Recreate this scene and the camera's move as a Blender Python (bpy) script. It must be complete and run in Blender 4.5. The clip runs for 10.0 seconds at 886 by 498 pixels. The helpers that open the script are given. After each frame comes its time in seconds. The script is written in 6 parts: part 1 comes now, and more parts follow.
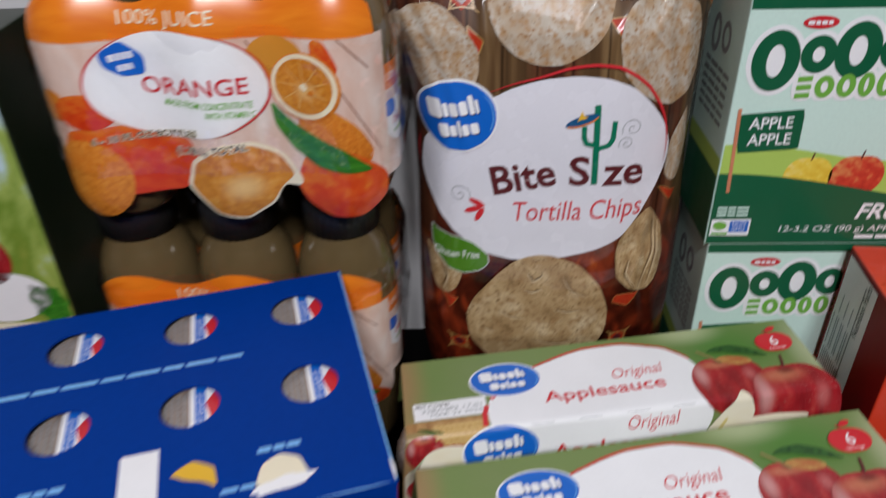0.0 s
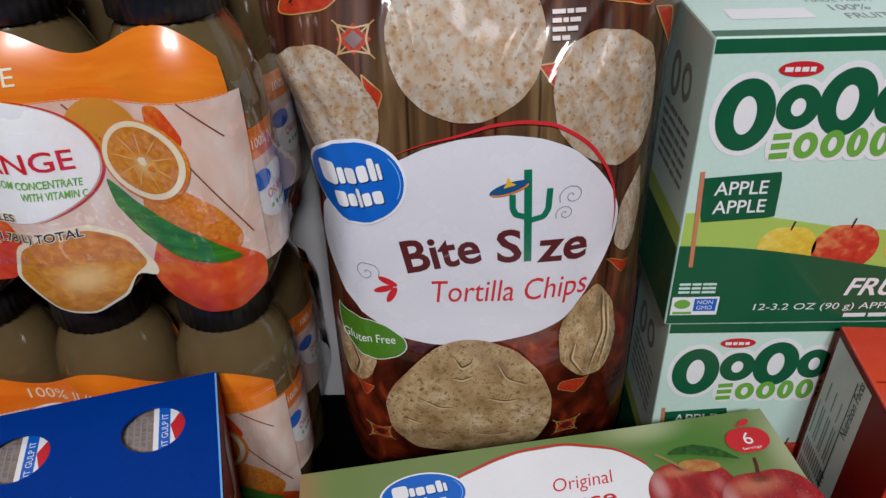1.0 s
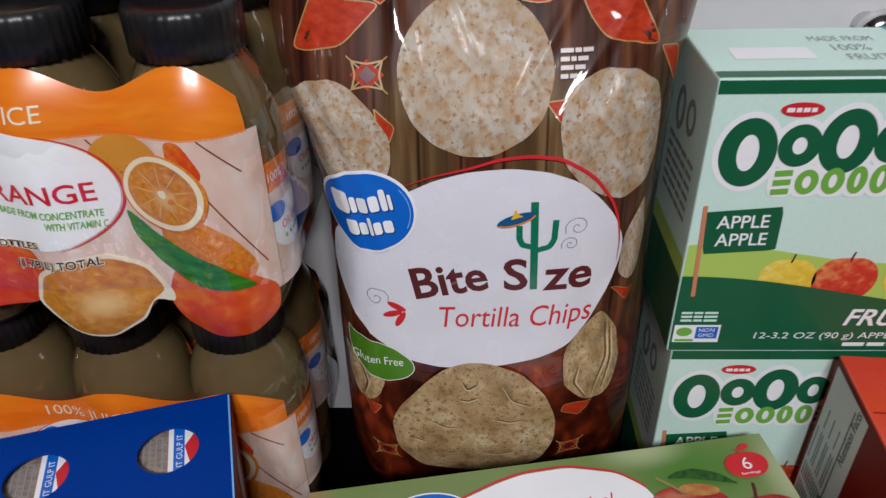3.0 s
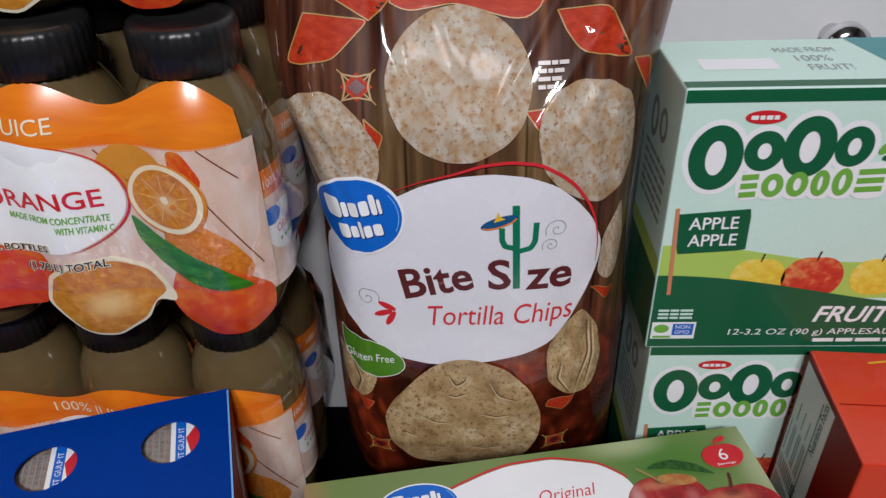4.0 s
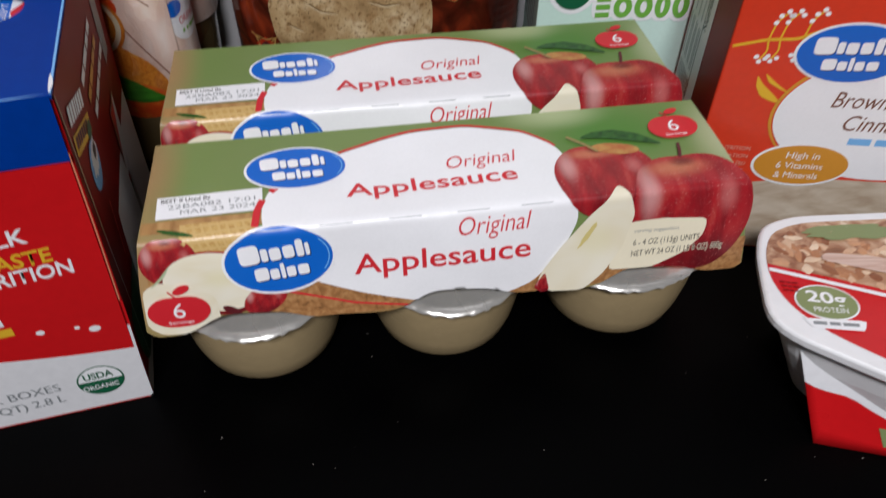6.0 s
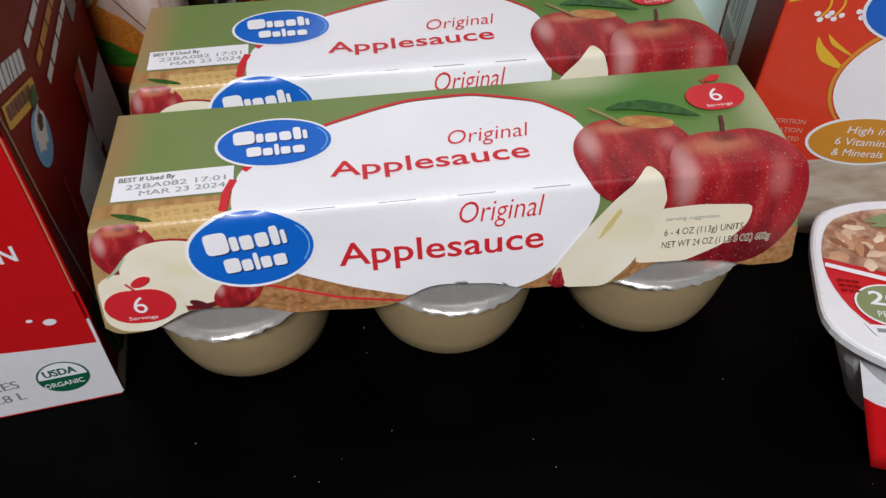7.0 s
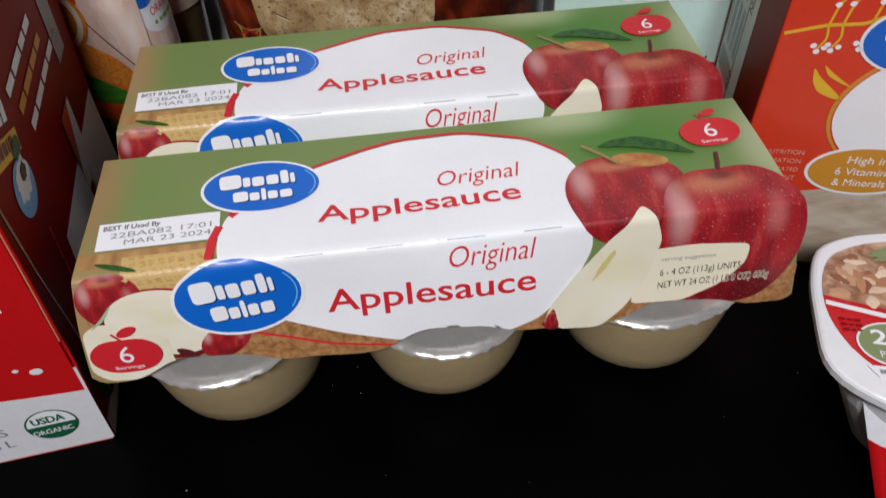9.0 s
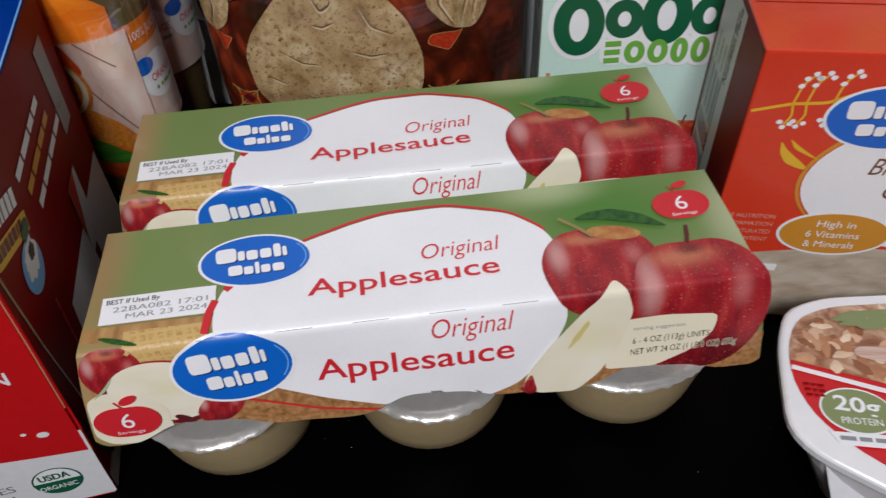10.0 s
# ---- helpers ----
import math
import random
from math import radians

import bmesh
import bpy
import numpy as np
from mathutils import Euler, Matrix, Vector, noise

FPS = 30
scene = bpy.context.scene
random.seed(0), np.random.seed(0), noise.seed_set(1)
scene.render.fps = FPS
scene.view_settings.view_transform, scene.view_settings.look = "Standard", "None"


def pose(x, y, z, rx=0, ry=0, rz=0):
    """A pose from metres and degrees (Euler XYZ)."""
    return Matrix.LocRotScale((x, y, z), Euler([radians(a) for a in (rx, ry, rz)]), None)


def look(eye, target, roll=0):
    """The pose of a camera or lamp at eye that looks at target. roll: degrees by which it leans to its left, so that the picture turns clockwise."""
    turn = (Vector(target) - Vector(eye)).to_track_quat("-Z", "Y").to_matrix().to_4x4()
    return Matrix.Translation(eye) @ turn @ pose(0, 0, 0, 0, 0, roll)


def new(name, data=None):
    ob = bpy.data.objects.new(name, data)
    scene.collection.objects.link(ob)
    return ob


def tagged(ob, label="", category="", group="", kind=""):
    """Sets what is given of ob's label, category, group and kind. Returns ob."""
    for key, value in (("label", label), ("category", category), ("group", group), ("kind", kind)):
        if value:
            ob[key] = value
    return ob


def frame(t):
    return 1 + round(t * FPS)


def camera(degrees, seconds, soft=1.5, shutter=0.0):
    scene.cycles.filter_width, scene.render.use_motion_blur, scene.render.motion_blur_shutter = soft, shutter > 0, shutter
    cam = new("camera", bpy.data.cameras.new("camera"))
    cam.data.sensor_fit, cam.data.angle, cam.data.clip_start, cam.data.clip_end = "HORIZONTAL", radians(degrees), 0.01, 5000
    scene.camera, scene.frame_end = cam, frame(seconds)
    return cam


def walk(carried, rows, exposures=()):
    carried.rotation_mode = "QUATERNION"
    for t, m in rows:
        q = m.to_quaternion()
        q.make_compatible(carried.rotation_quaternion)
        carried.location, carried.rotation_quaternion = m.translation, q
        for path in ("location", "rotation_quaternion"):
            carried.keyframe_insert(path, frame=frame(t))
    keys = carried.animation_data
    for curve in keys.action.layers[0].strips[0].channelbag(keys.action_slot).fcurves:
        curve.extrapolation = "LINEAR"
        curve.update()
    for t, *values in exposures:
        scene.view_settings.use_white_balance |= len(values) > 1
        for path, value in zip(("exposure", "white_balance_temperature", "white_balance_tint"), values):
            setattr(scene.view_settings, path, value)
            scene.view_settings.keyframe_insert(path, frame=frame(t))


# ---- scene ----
cam = camera(61.0, 10.0, soft=1.4, shutter=0.5)
PATH = [
    (0, (0.084, 0.138, 0.364), (0.022, 1.807, -0.735), -1.6),
    (0.2, (0.0870, 0.1690, 0.3670), (0.0830, 1.8370, -0.7420), -0.25),
    (0.5, (0.1100, 0.2065, 0.3671), (0.0796, 1.8605, -0.7569), -0.59),
    (1, (0.1216, 0.2207, 0.3609), (0.0758, 1.8751, -0.7619), -1.83),
    (1.5, (0.1206, 0.2306, 0.3563), (0.1045, 1.8659, -0.7950), -1.11),
    (2, (0.1200, 0.2385, 0.3512), (0.0817, 1.8749, -0.7981), -1.55),
    (2.2, (0.1204, 0.2406, 0.3491), (0.0410, 1.8815, -0.7915), -2.55),
    (3.3, (0.121, 0.204, 0.382), (0.074, 1.868, -0.727), -0.9),
    (3.5, (0.123, 0.195, 0.382), (0.092, 1.871, -0.709), -1.1),
    (4, (0.128, 0.205, 0.384), (0.062, 1.867, -0.727), -1.8),
    (4.5, (0.134, 0.222, 0.368), (0.006, 1.827, -0.819), -2.2),
    (5, (0.142, 0.171, 0.354), (0.086, 1.723, -0.906), -1.2),
    (5.5, (0.163, 0.138, 0.315), (0.146, 1.609, -1.04), -0.7),
    (6, (0.17, 0.134, 0.265), (0.181, 1.57, -1.127), 1.1),
    (6.2, (0.1707, 0.1386, 0.2561), (0.1273, 1.5689, -1.1411), -0.26),
    (7.3, (0.1840, 0.1700, 0.2430), (0.1030, 1.5324, -1.2189), -0.90),
    (7.5, (0.184, 0.17, 0.243), (0.122, 1.548, -1.204), -0.9),
    (8, (0.188, 0.174, 0.248), (0.106, 1.551, -1.2), -1.9),
    (8.5, (0.187, 0.174, 0.247), (0.101, 1.534, -1.217), -1.9),
    (9, (0.187, 0.178, 0.248), (0.086, 1.566, -1.189), -2.2),
    (9.5, (0.185, 0.184, 0.26), (0.057, 1.6, -1.147), -2.2),
    (10, (0.195, 0.184, 0.273), (0.079, 1.584, -1.15), -2.7),
]
walk(cam, [(t, look(eye, target, roll)) for t, eye, target, roll in PATH], [(0.0, -0.08), (4.5, -0.08), (6.0, 0.07), (7.5, 0.04), (9.0, 0.03), (9.6, -0.02), (10.0, -0.07)])

# ---- world and light ----
world = bpy.data.worlds.new("room_air")
scene.world = world
world.use_nodes = True
world.node_tree.nodes["Background"].inputs[0].default_value = (0.9, 0.95, 1.0, 1)
world.node_tree.nodes["Background"].inputs[1].default_value = 0.006


def ceiling_lamp(x, y, z, size, watts, colour):
    data = bpy.data.lights.new("ceiling_lamp", "AREA")
    data.shape, data.size, data.energy, data.color = "DISK", size, watts, colour
    ob = new("ceiling_lamp", data)
    ob.matrix_world = look((x, y, z), (0.1, 0.4, 0.1))
    return ob


ceiling_lamp(0.05, -0.62, 1.25, 0.20, 12.5, (0.99, 0.975, 1.02))
ceiling_lamp(0.33, -0.72, 1.30, 0.20, 11.0, (0.99, 0.975, 1.02))


# ---- materials ----
def material(name, colour, rough=0.5, metal=0.0, vary=0.06, grain=400.0, bump=0.0, coat=0.0, blotch=25.0):
    """A surface with two scales of variation in colour and roughness, and a fine relief."""
    m = bpy.data.materials.new(name)
    m.use_nodes = True
    n, l = m.node_tree.nodes, m.node_tree.links
    b = n["Principled BSDF"]
    b.inputs["Metallic"].default_value = metal
    b.inputs["Coat Weight"].default_value = coat
    b.inputs["Coat Roughness"].default_value = 0.12
    co = n.new("ShaderNodeTexCoord")
    fine, large = n.new("ShaderNodeTexNoise"), n.new("ShaderNodeTexNoise")
    fine.inputs["Scale"].default_value, large.inputs["Scale"].default_value = grain, blotch
    fine.inputs["Detail"].default_value = 4
    mixer = n.new("ShaderNodeMath")
    mixer.operation = "ADD"
    l.new(co.outputs["Object"], fine.inputs["Vector"])
    l.new(co.outputs["Object"], large.inputs["Vector"])
    l.new(fine.outputs[0], mixer.inputs[0])
    l.new(large.outputs[0], mixer.inputs[1])
    ramp = n.new("ShaderNodeMapRange")
    ramp.inputs["From Min"].default_value, ramp.inputs["From Max"].default_value = 0.6, 1.4
    ramp.inputs["To Min"].default_value, ramp.inputs["To Max"].default_value = 1 - vary, 1 + vary
    l.new(mixer.outputs[0], ramp.inputs["Value"])
    tint = n.new("ShaderNodeVectorMath")
    tint.operation = "SCALE"
    tint.inputs[0].default_value = colour
    l.new(ramp.outputs[0], tint.inputs["Scale"])
    l.new(tint.outputs[0], b.inputs["Base Color"])
    r = n.new("ShaderNodeMapRange")
    r.inputs["From Min"].default_value, r.inputs["From Max"].default_value = 0.3, 0.7
    r.inputs["To Min"].default_value, r.inputs["To Max"].default_value = max(0.02, rough - 0.06), min(1, rough + 0.06)
    l.new(large.outputs[0], r.inputs["Value"])
    l.new(r.outputs[0], b.inputs["Roughness"])
    if bump:
        bm_ = n.new("ShaderNodeBump")
        bm_.inputs["Strength"].default_value, bm_.inputs["Distance"].default_value = bump, 0.0006
        l.new(fine.outputs[0], bm_.inputs["Height"])
        l.new(bm_.outputs[0], b.inputs["Normal"])
    return m


def printed(name, stops, scale=(3, 3), detail=5.0, rough=0.38, coat=0.15, spots=None, across=None, distort=0.4, lights=(), gloss=0.5, film=0.15):
    """A printed picture: a noise, stretched by scale over the picture's own -1..1 field, run through the colour stops.
    spots: (scale, threshold, colour) specks; across: (x, y, weight) adds a slope over the field;
    lights: (x, y, rx, ry, colour, share) lays a soft patch of another ink."""
    m = bpy.data.materials.new(name)
    m.use_nodes = True
    n, l = m.node_tree.nodes, m.node_tree.links
    b = n["Principled BSDF"]
    b.inputs["Roughness"].default_value, b.inputs["Coat Weight"].default_value = rough, coat
    b.inputs["Coat Roughness"].default_value = film
    co, mp = n.new("ShaderNodeTexCoord"), n.new("ShaderNodeMapping")
    mp.inputs["Scale"].default_value = (*scale, 1)
    ns = n.new("ShaderNodeTexNoise")
    ns.inputs["Scale"].default_value, ns.inputs["Detail"].default_value = 1.0, detail
    ns.inputs["Distortion"].default_value = distort
    l.new(co.outputs["UV"], mp.inputs[0])
    l.new(mp.outputs[0], ns.inputs["Vector"])
    value = ns.outputs[0]
    if across:
        dot, add = n.new("ShaderNodeVectorMath"), n.new("ShaderNodeMath")
        dot.operation, add.operation = "DOT_PRODUCT", "ADD"
        dot.inputs[1].default_value = (across[0] * across[2], across[1] * across[2], 0)
        l.new(co.outputs["UV"], dot.inputs[0])
        l.new(dot.outputs["Value"], add.inputs[0])
        l.new(value, add.inputs[1])
        value = add.outputs[0]
    ramp = n.new("ShaderNodeValToRGB")
    e = ramp.color_ramp.elements
    while len(e) < len(stops):
        e.new(0.5)
    for k, (at, c) in enumerate(stops):
        e[k].position, e[k].color = at, (*c, 1)
    l.new(value, ramp.inputs[0])
    out = ramp.outputs[0]
    b.inputs["Specular IOR Level"].default_value = gloss
    for x, y, rx, ry, c, share in lights:
        shift, far, fade, mx = n.new("ShaderNodeMapping"), n.new("ShaderNodeVectorMath"), n.new("ShaderNodeMapRange"), n.new("ShaderNodeMix")
        shift.inputs["Location"].default_value = (-x / rx, -y / ry, 0)
        shift.inputs["Scale"].default_value = (1 / rx, 1 / ry, 0)
        far.operation, fade.interpolation_type, mx.data_type = "LENGTH", "SMOOTHSTEP", "RGBA"
        l.new(co.outputs["UV"], shift.inputs[0])
        l.new(shift.outputs[0], far.inputs[0])
        l.new(far.outputs["Value"], fade.inputs["Value"])
        fade.inputs["From Min"].default_value, fade.inputs["From Max"].default_value = 1.0, 0.1
        fade.inputs["To Min"].default_value, fade.inputs["To Max"].default_value = 0.0, share
        l.new(fade.outputs[0], mx.inputs["Factor"])
        l.new(out, mx.inputs["A"])
        mx.inputs["B"].default_value = (*c, 1)
        out = mx.outputs["Result"]
    for sc, limit, c, *soft in spots or ():
        vo, gt, mx = n.new("ShaderNodeTexNoise"), n.new("ShaderNodeMapRange"), n.new("ShaderNodeMix")
        vo.inputs["Scale"].default_value, vo.inputs["Detail"].default_value = sc, 2
        l.new(co.outputs["UV"], vo.inputs["Vector"])
        gt.inputs["From Min"].default_value, gt.inputs["From Max"].default_value = limit, limit + (soft[0] if soft else 0.06)
        l.new(vo.outputs[0], gt.inputs["Value"])
        mx.data_type = "RGBA"
        l.new(gt.outputs[0], mx.inputs["Factor"])
        l.new(out, mx.inputs["A"])
        mx.inputs["B"].default_value = (*c, 1)
        out = mx.outputs["Result"]
    l.new(out, b.inputs["Base Color"])
    return m


def clear_film(name, gloss=0.10, rough=0.12):
    """Thin clear wrap: mostly see-through, with a glossy skin."""
    m = bpy.data.materials.new(name)
    m.use_nodes = True
    n, l = m.node_tree.nodes, m.node_tree.links
    n.remove(n["Principled BSDF"])
    tr, gl, mx, lw = n.new("ShaderNodeBsdfTransparent"), n.new("ShaderNodeBsdfGlossy"), n.new("ShaderNodeMixShader"), n.new("ShaderNodeFresnel")
    gl.inputs["Roughness"].default_value = rough
    lw.inputs["IOR"].default_value = 1.35
    add = n.new("ShaderNodeMath")
    add.inputs[1].default_value = gloss * 0.3
    l.new(lw.outputs[0], add.inputs[0])
    bump, ns, co = n.new("ShaderNodeBump"), n.new("ShaderNodeTexNoise"), n.new("ShaderNodeTexCoord")
    ns.inputs["Scale"].default_value = 60
    l.new(co.outputs["Object"], ns.inputs["Vector"])
    bump.inputs["Strength"].default_value, bump.inputs["Distance"].default_value = 0.5, 0.002
    l.new(ns.outputs[0], bump.inputs["Height"])
    l.new(bump.outputs[0], gl.inputs["Normal"])
    l.new(add.outputs[0], mx.inputs[0])
    l.new(tr.outputs[0], mx.inputs[1])
    l.new(gl.outputs[0], mx.inputs[2])
    l.new(mx.outputs[0], n["Material Output"].inputs[0])
    return m


def ink(name, colour, rough=0.4, coat=0.15):
    return material(name, colour, rough, vary=0.03, grain=900, blotch=60, coat=coat)


WHITE = ink("white_print", (0.84, 0.85, 0.87))
RED_INK = ink("red_print", (0.60, 0.02, 0.03))
BLUE_LOGO = ink("blue_print", (0.003, 0.125, 0.56))
GREEN_DARK = ink("dark_green_print", (0.005, 0.105, 0.045))
GREEN_LIGHT = ink("light_green_print", (0.16, 0.42, 0.06))
GREEN_HILL = ink("lime_green_print", (0.42, 0.60, 0.12))
BLACK_INK = ink("black_print", (0.02, 0.02, 0.02))
MAROON = ink("maroon_print", (0.10, 0.012, 0.016))
YELLOW = ink("yellow_print", (0.75, 0.45, 0.03))
GOLD = ink("gold_print", (0.62, 0.27, 0.03))
ORANGE = ink("orange_print", (0.80, 0.22, 0.015))
PALE_BLUE = ink("pale_blue_print", (0.18, 0.45, 0.80))
CREAM = ink("cream_print", (0.80, 0.74, 0.56))
GREY_INK = ink("grey_print", (0.25, 0.27, 0.28))
TEAL = ink("teal_print", (0.05, 0.28, 0.30))
LOGO_SHADE = ink("navy_print", (0.004, 0.02, 0.10))
POLE = ink("coral_print", (0.60, 0.22, 0.12))


# ---- making parts ----
def mesh_of(name, verts, faces, mat, uvs=None, smooth=False):
    me = bpy.data.meshes.new(name)
    me.from_pydata([tuple(v) for v in verts], [], faces)
    me.materials.append(mat)
    if uvs is not None:
        layer = me.uv_layers.new(name="UVMap")
        idx = np.empty(len(me.loops), dtype=np.int32)
        me.loops.foreach_get("vertex_index", idx)
        layer.data.foreach_set("uv", np.asarray(uvs, dtype=np.float32)[idx].ravel())
    if smooth:
        me.polygons.foreach_set("use_smooth", [True] * len(me.polygons))
    me.update()
    return me


def part(name, data, parent=None, label=""):
    """Links a mesh, or a bmesh with its material, as one object under a thing or a part."""
    ob = new(name, data)
    if parent is not None:
        ob.parent = parent
    return tagged(ob, label)


def finished(bm, name, mat, smooth=True):
    bmesh.ops.recalc_face_normals(bm, faces=bm.faces)
    me = bpy.data.meshes.new(name)
    bm.to_mesh(me)
    bm.free()
    me.materials.append(mat)
    if smooth:
        me.polygons.foreach_set("use_smooth", [True] * len(me.polygons))
    return me


def carton_mesh(name, w, d, h, mat, bevel=0.0012, sag=0.0):
    """A card box, w by d by h, its near lower left corner at the origin, edges softened."""
    bm = bmesh.new()
    bmesh.ops.create_cube(bm, size=1)
    for v in bm.verts:
        v.co = Vector(((v.co.x + 0.5) * w, (v.co.y + 0.5) * d, (v.co.z + 0.5) * h))
    bmesh.ops.bevel(bm, geom=list(bm.edges), offset=bevel, segments=2, affect="EDGES", profile=0.6)
    return finished(bm, name, mat, smooth=False)


def revolved(name, profile, mat, seg=40):
    """A body turned about z from (radius, z) pairs."""
    verts, faces = [], []
    for r, z in profile:
        for k in range(seg):
            a = 2 * math.pi * k / seg
            verts.append((r * math.cos(a), r * math.sin(a), z))
    for i in range(len(profile) - 1):
        for k in range(seg):
            k2 = (k + 1) % seg
            faces.append((i * seg + k, i * seg + k2, (i + 1) * seg + k2, (i + 1) * seg + k))
    faces.append(tuple(range(seg))[::-1])
    faces.append(tuple((len(profile) - 1) * seg + k for k in range(seg)))
    return mesh_of(name, verts, faces, mat, smooth=True)


# ---- printing: flat shapes laid on a surface by a function (a, b, height) -> place ----
def lay(name, pts, faces, uvs, surface, height, mat, parent, label=""):
    return part(name, mesh_of(name, [surface(a, b, height) for a, b in pts], faces, mat, uvs, smooth=True), parent, label)


def resampled(points, n):
    p = np.array([*points, points[0]], float)
    d = np.r_[0, np.cumsum(np.hypot(*np.diff(p, axis=0).T))]
    t = np.linspace(0, d[-1], n, endpoint=False)
    return np.stack([np.interp(t, d, p[:, 0]), np.interp(t, d, p[:, 1])], -1)


def rounded(points, n=64, passes=3):
    q = resampled(points, n)
    for _ in range(passes):
        q = (np.roll(q, 1, 0) + 2 * q + np.roll(q, -1, 0)) / 4
    return q


def blot(name, outline, surface, height, mat, parent, rings=6, label="", centre=None):
    """A filled outline, star-shaped about its centre."""
    outline = np.asarray(outline, float)
    c = outline.mean(0) if centre is None else np.array(centre)
    n, pts, uvs, faces = len(outline), [tuple(c)], [(0, 0)], []
    half = np.abs(outline - c).max(0) + 1e-9
    for r in range(1, rings + 1):
        for p in outline:
            q = c + (p - c) * r / rings
            pts.append(tuple(q))
            uvs.append(tuple((q - c) / half))
    turn = np.sum(outline[:, 0] * np.roll(outline[:, 1], -1) - np.roll(outline[:, 0], -1) * outline[:, 1]) > 0
    for k in range(n):
        k2 = (k + 1) % n
        f = [(0, 1 + k, 1 + k2)]
        for r in range(rings - 1):
            a, b = 1 + r * n, 1 + (r + 1) * n
            f.append((a + k, b + k, b + k2, a + k2))
        faces += f if turn else [q[::-1] for q in f]
    return lay(name, pts, faces, uvs, surface, height, mat, parent, label)


def ellipse(cx, cy, rx, ry, rot=0.0, n=40, wob=0.0, power=2.0):
    out, c, s = [], math.cos(radians(rot)), math.sin(radians(rot))
    for k in range(n):
        a = 2 * math.pi * k / n
        f = 1 + wob * noise.noise((3 * math.cos(a) + cx * 90, 3 * math.sin(a) + cy * 90, 1.7))
        x = rx * f * math.copysign(abs(math.cos(a)) ** (2 / power), math.cos(a))
        y = ry * f * math.copysign(abs(math.sin(a)) ** (2 / power), math.sin(a))
        out.append((cx + c * x - s * y, cy + s * x + c * y))
    return out


def patch(name, x0, y0, x1, y1, surface, height, mat, parent, nx=12, ny=8, label="", top=None, bottom=None):
    """A rectangular print; top and bottom may give its edges as functions of x."""
    pts, uvs, faces = [], [], []
    for j in range(ny + 1):
        for i in range(nx + 1):
            x = x0 + (x1 - x0) * i / nx
            lo, hi = bottom(x) if bottom else y0, top(x) if top else y1
            pts.append((x, lo + (hi - lo) * j / ny))
            uvs.append((2 * i / nx - 1, 2 * j / ny - 1))
    for j in range(ny):
        for i in range(nx):
            a = j * (nx + 1) + i
            faces.append((a, a + 1, a + nx + 2, a + nx + 1))
    return lay(name, pts, faces, uvs, surface, height, mat, parent, label)


def stroke(name, line, width, surface, height, mat, parent, taper=False, closed=False, n=40, label=""):
    """A line of even or tapering width."""
    line = [*line, line[0]] if closed else list(line)
    p = np.array(line, float)
    d = np.r_[0, np.cumsum(np.hypot(*np.diff(p, axis=0).T))]
    t = np.linspace(0, d[-1], n)
    q = np.stack([np.interp(t, d, p[:, 0]), np.interp(t, d, p[:, 1])], -1)
    for _ in range(2):
        q[1:-1] = (q[:-2] + 2 * q[1:-1] + q[2:]) / 4
    g = np.gradient(q, axis=0)
    g /= np.hypot(*g.T)[:, None] + 1e-12
    side = np.stack([-g[:, 1], g[:, 0]], -1)
    w = np.full(n, width / 2)
    if taper:
        w = width / 2 * np.sin(np.linspace(0.08, math.pi - 0.08, n))
    pts = [*map(tuple, q + side * w[:, None]), *map(tuple, q - side * w[:, None])]
    faces = [(k, n + k, n + k + 1, k + 1) for k in range(n - 1)]
    uvs = [(2 * k / n - 1, 1) for k in range(n)] + [(2 * k / n - 1, -1) for k in range(n)]
    return lay(name, pts, faces, uvs, surface, height, mat, parent, label)


def ring(name, cx, cy, rx, ry, width, surface, height, mat, parent, n=36, label=""):
    pts, faces = [], []
    for k in range(n):
        a = 2 * math.pi * k / n
        pts += [(cx + rx * math.cos(a), cy + ry * math.sin(a)), (cx + (rx - width) * math.cos(a), cy + (ry - width) * math.sin(a))]
    for k in range(n):
        k2 = (k + 1) % n
        faces.append((2 * k + 1, 2 * k, 2 * k2, 2 * k2 + 1))
    return lay(name, pts, faces, [(0, 0)] * len(pts), surface, height, mat, parent, label)


def words(body, x, y, width, height, surface, raise_by, mat, parent, rot=0.0, shear=0.0, bold=0.0, name="lettering"):
    """Lettering in the built-in font, fitted to a width and a letter height, its left end on the baseline at x, y."""
    cu = bpy.data.curves.new("type", "FONT")
    cu.body, cu.size, cu.offset, cu.resolution_u = body, 1.0, bold, 3
    ob = new("type", cu)
    me = bpy.data.meshes.new_from_object(ob.evaluated_get(bpy.context.evaluated_depsgraph_get()))
    bpy.data.objects.remove(ob)
    co = np.array([v.co[:] for v in me.vertices])
    lo, hi = co[:, 0].min(), co[:, 0].max()
    cap = 0.70
    c, s = math.cos(radians(rot)), math.sin(radians(rot))
    for v, p in zip(me.vertices, co):
        a, b = (p[0] - lo) / (hi - lo) * width, p[1] / cap * height
        a += shear * b
        v.co = surface(x + c * a - s * b, y + s * a + c * b, raise_by)
    me.materials.append(mat)
    me.name = name
    return part(name, me, parent)


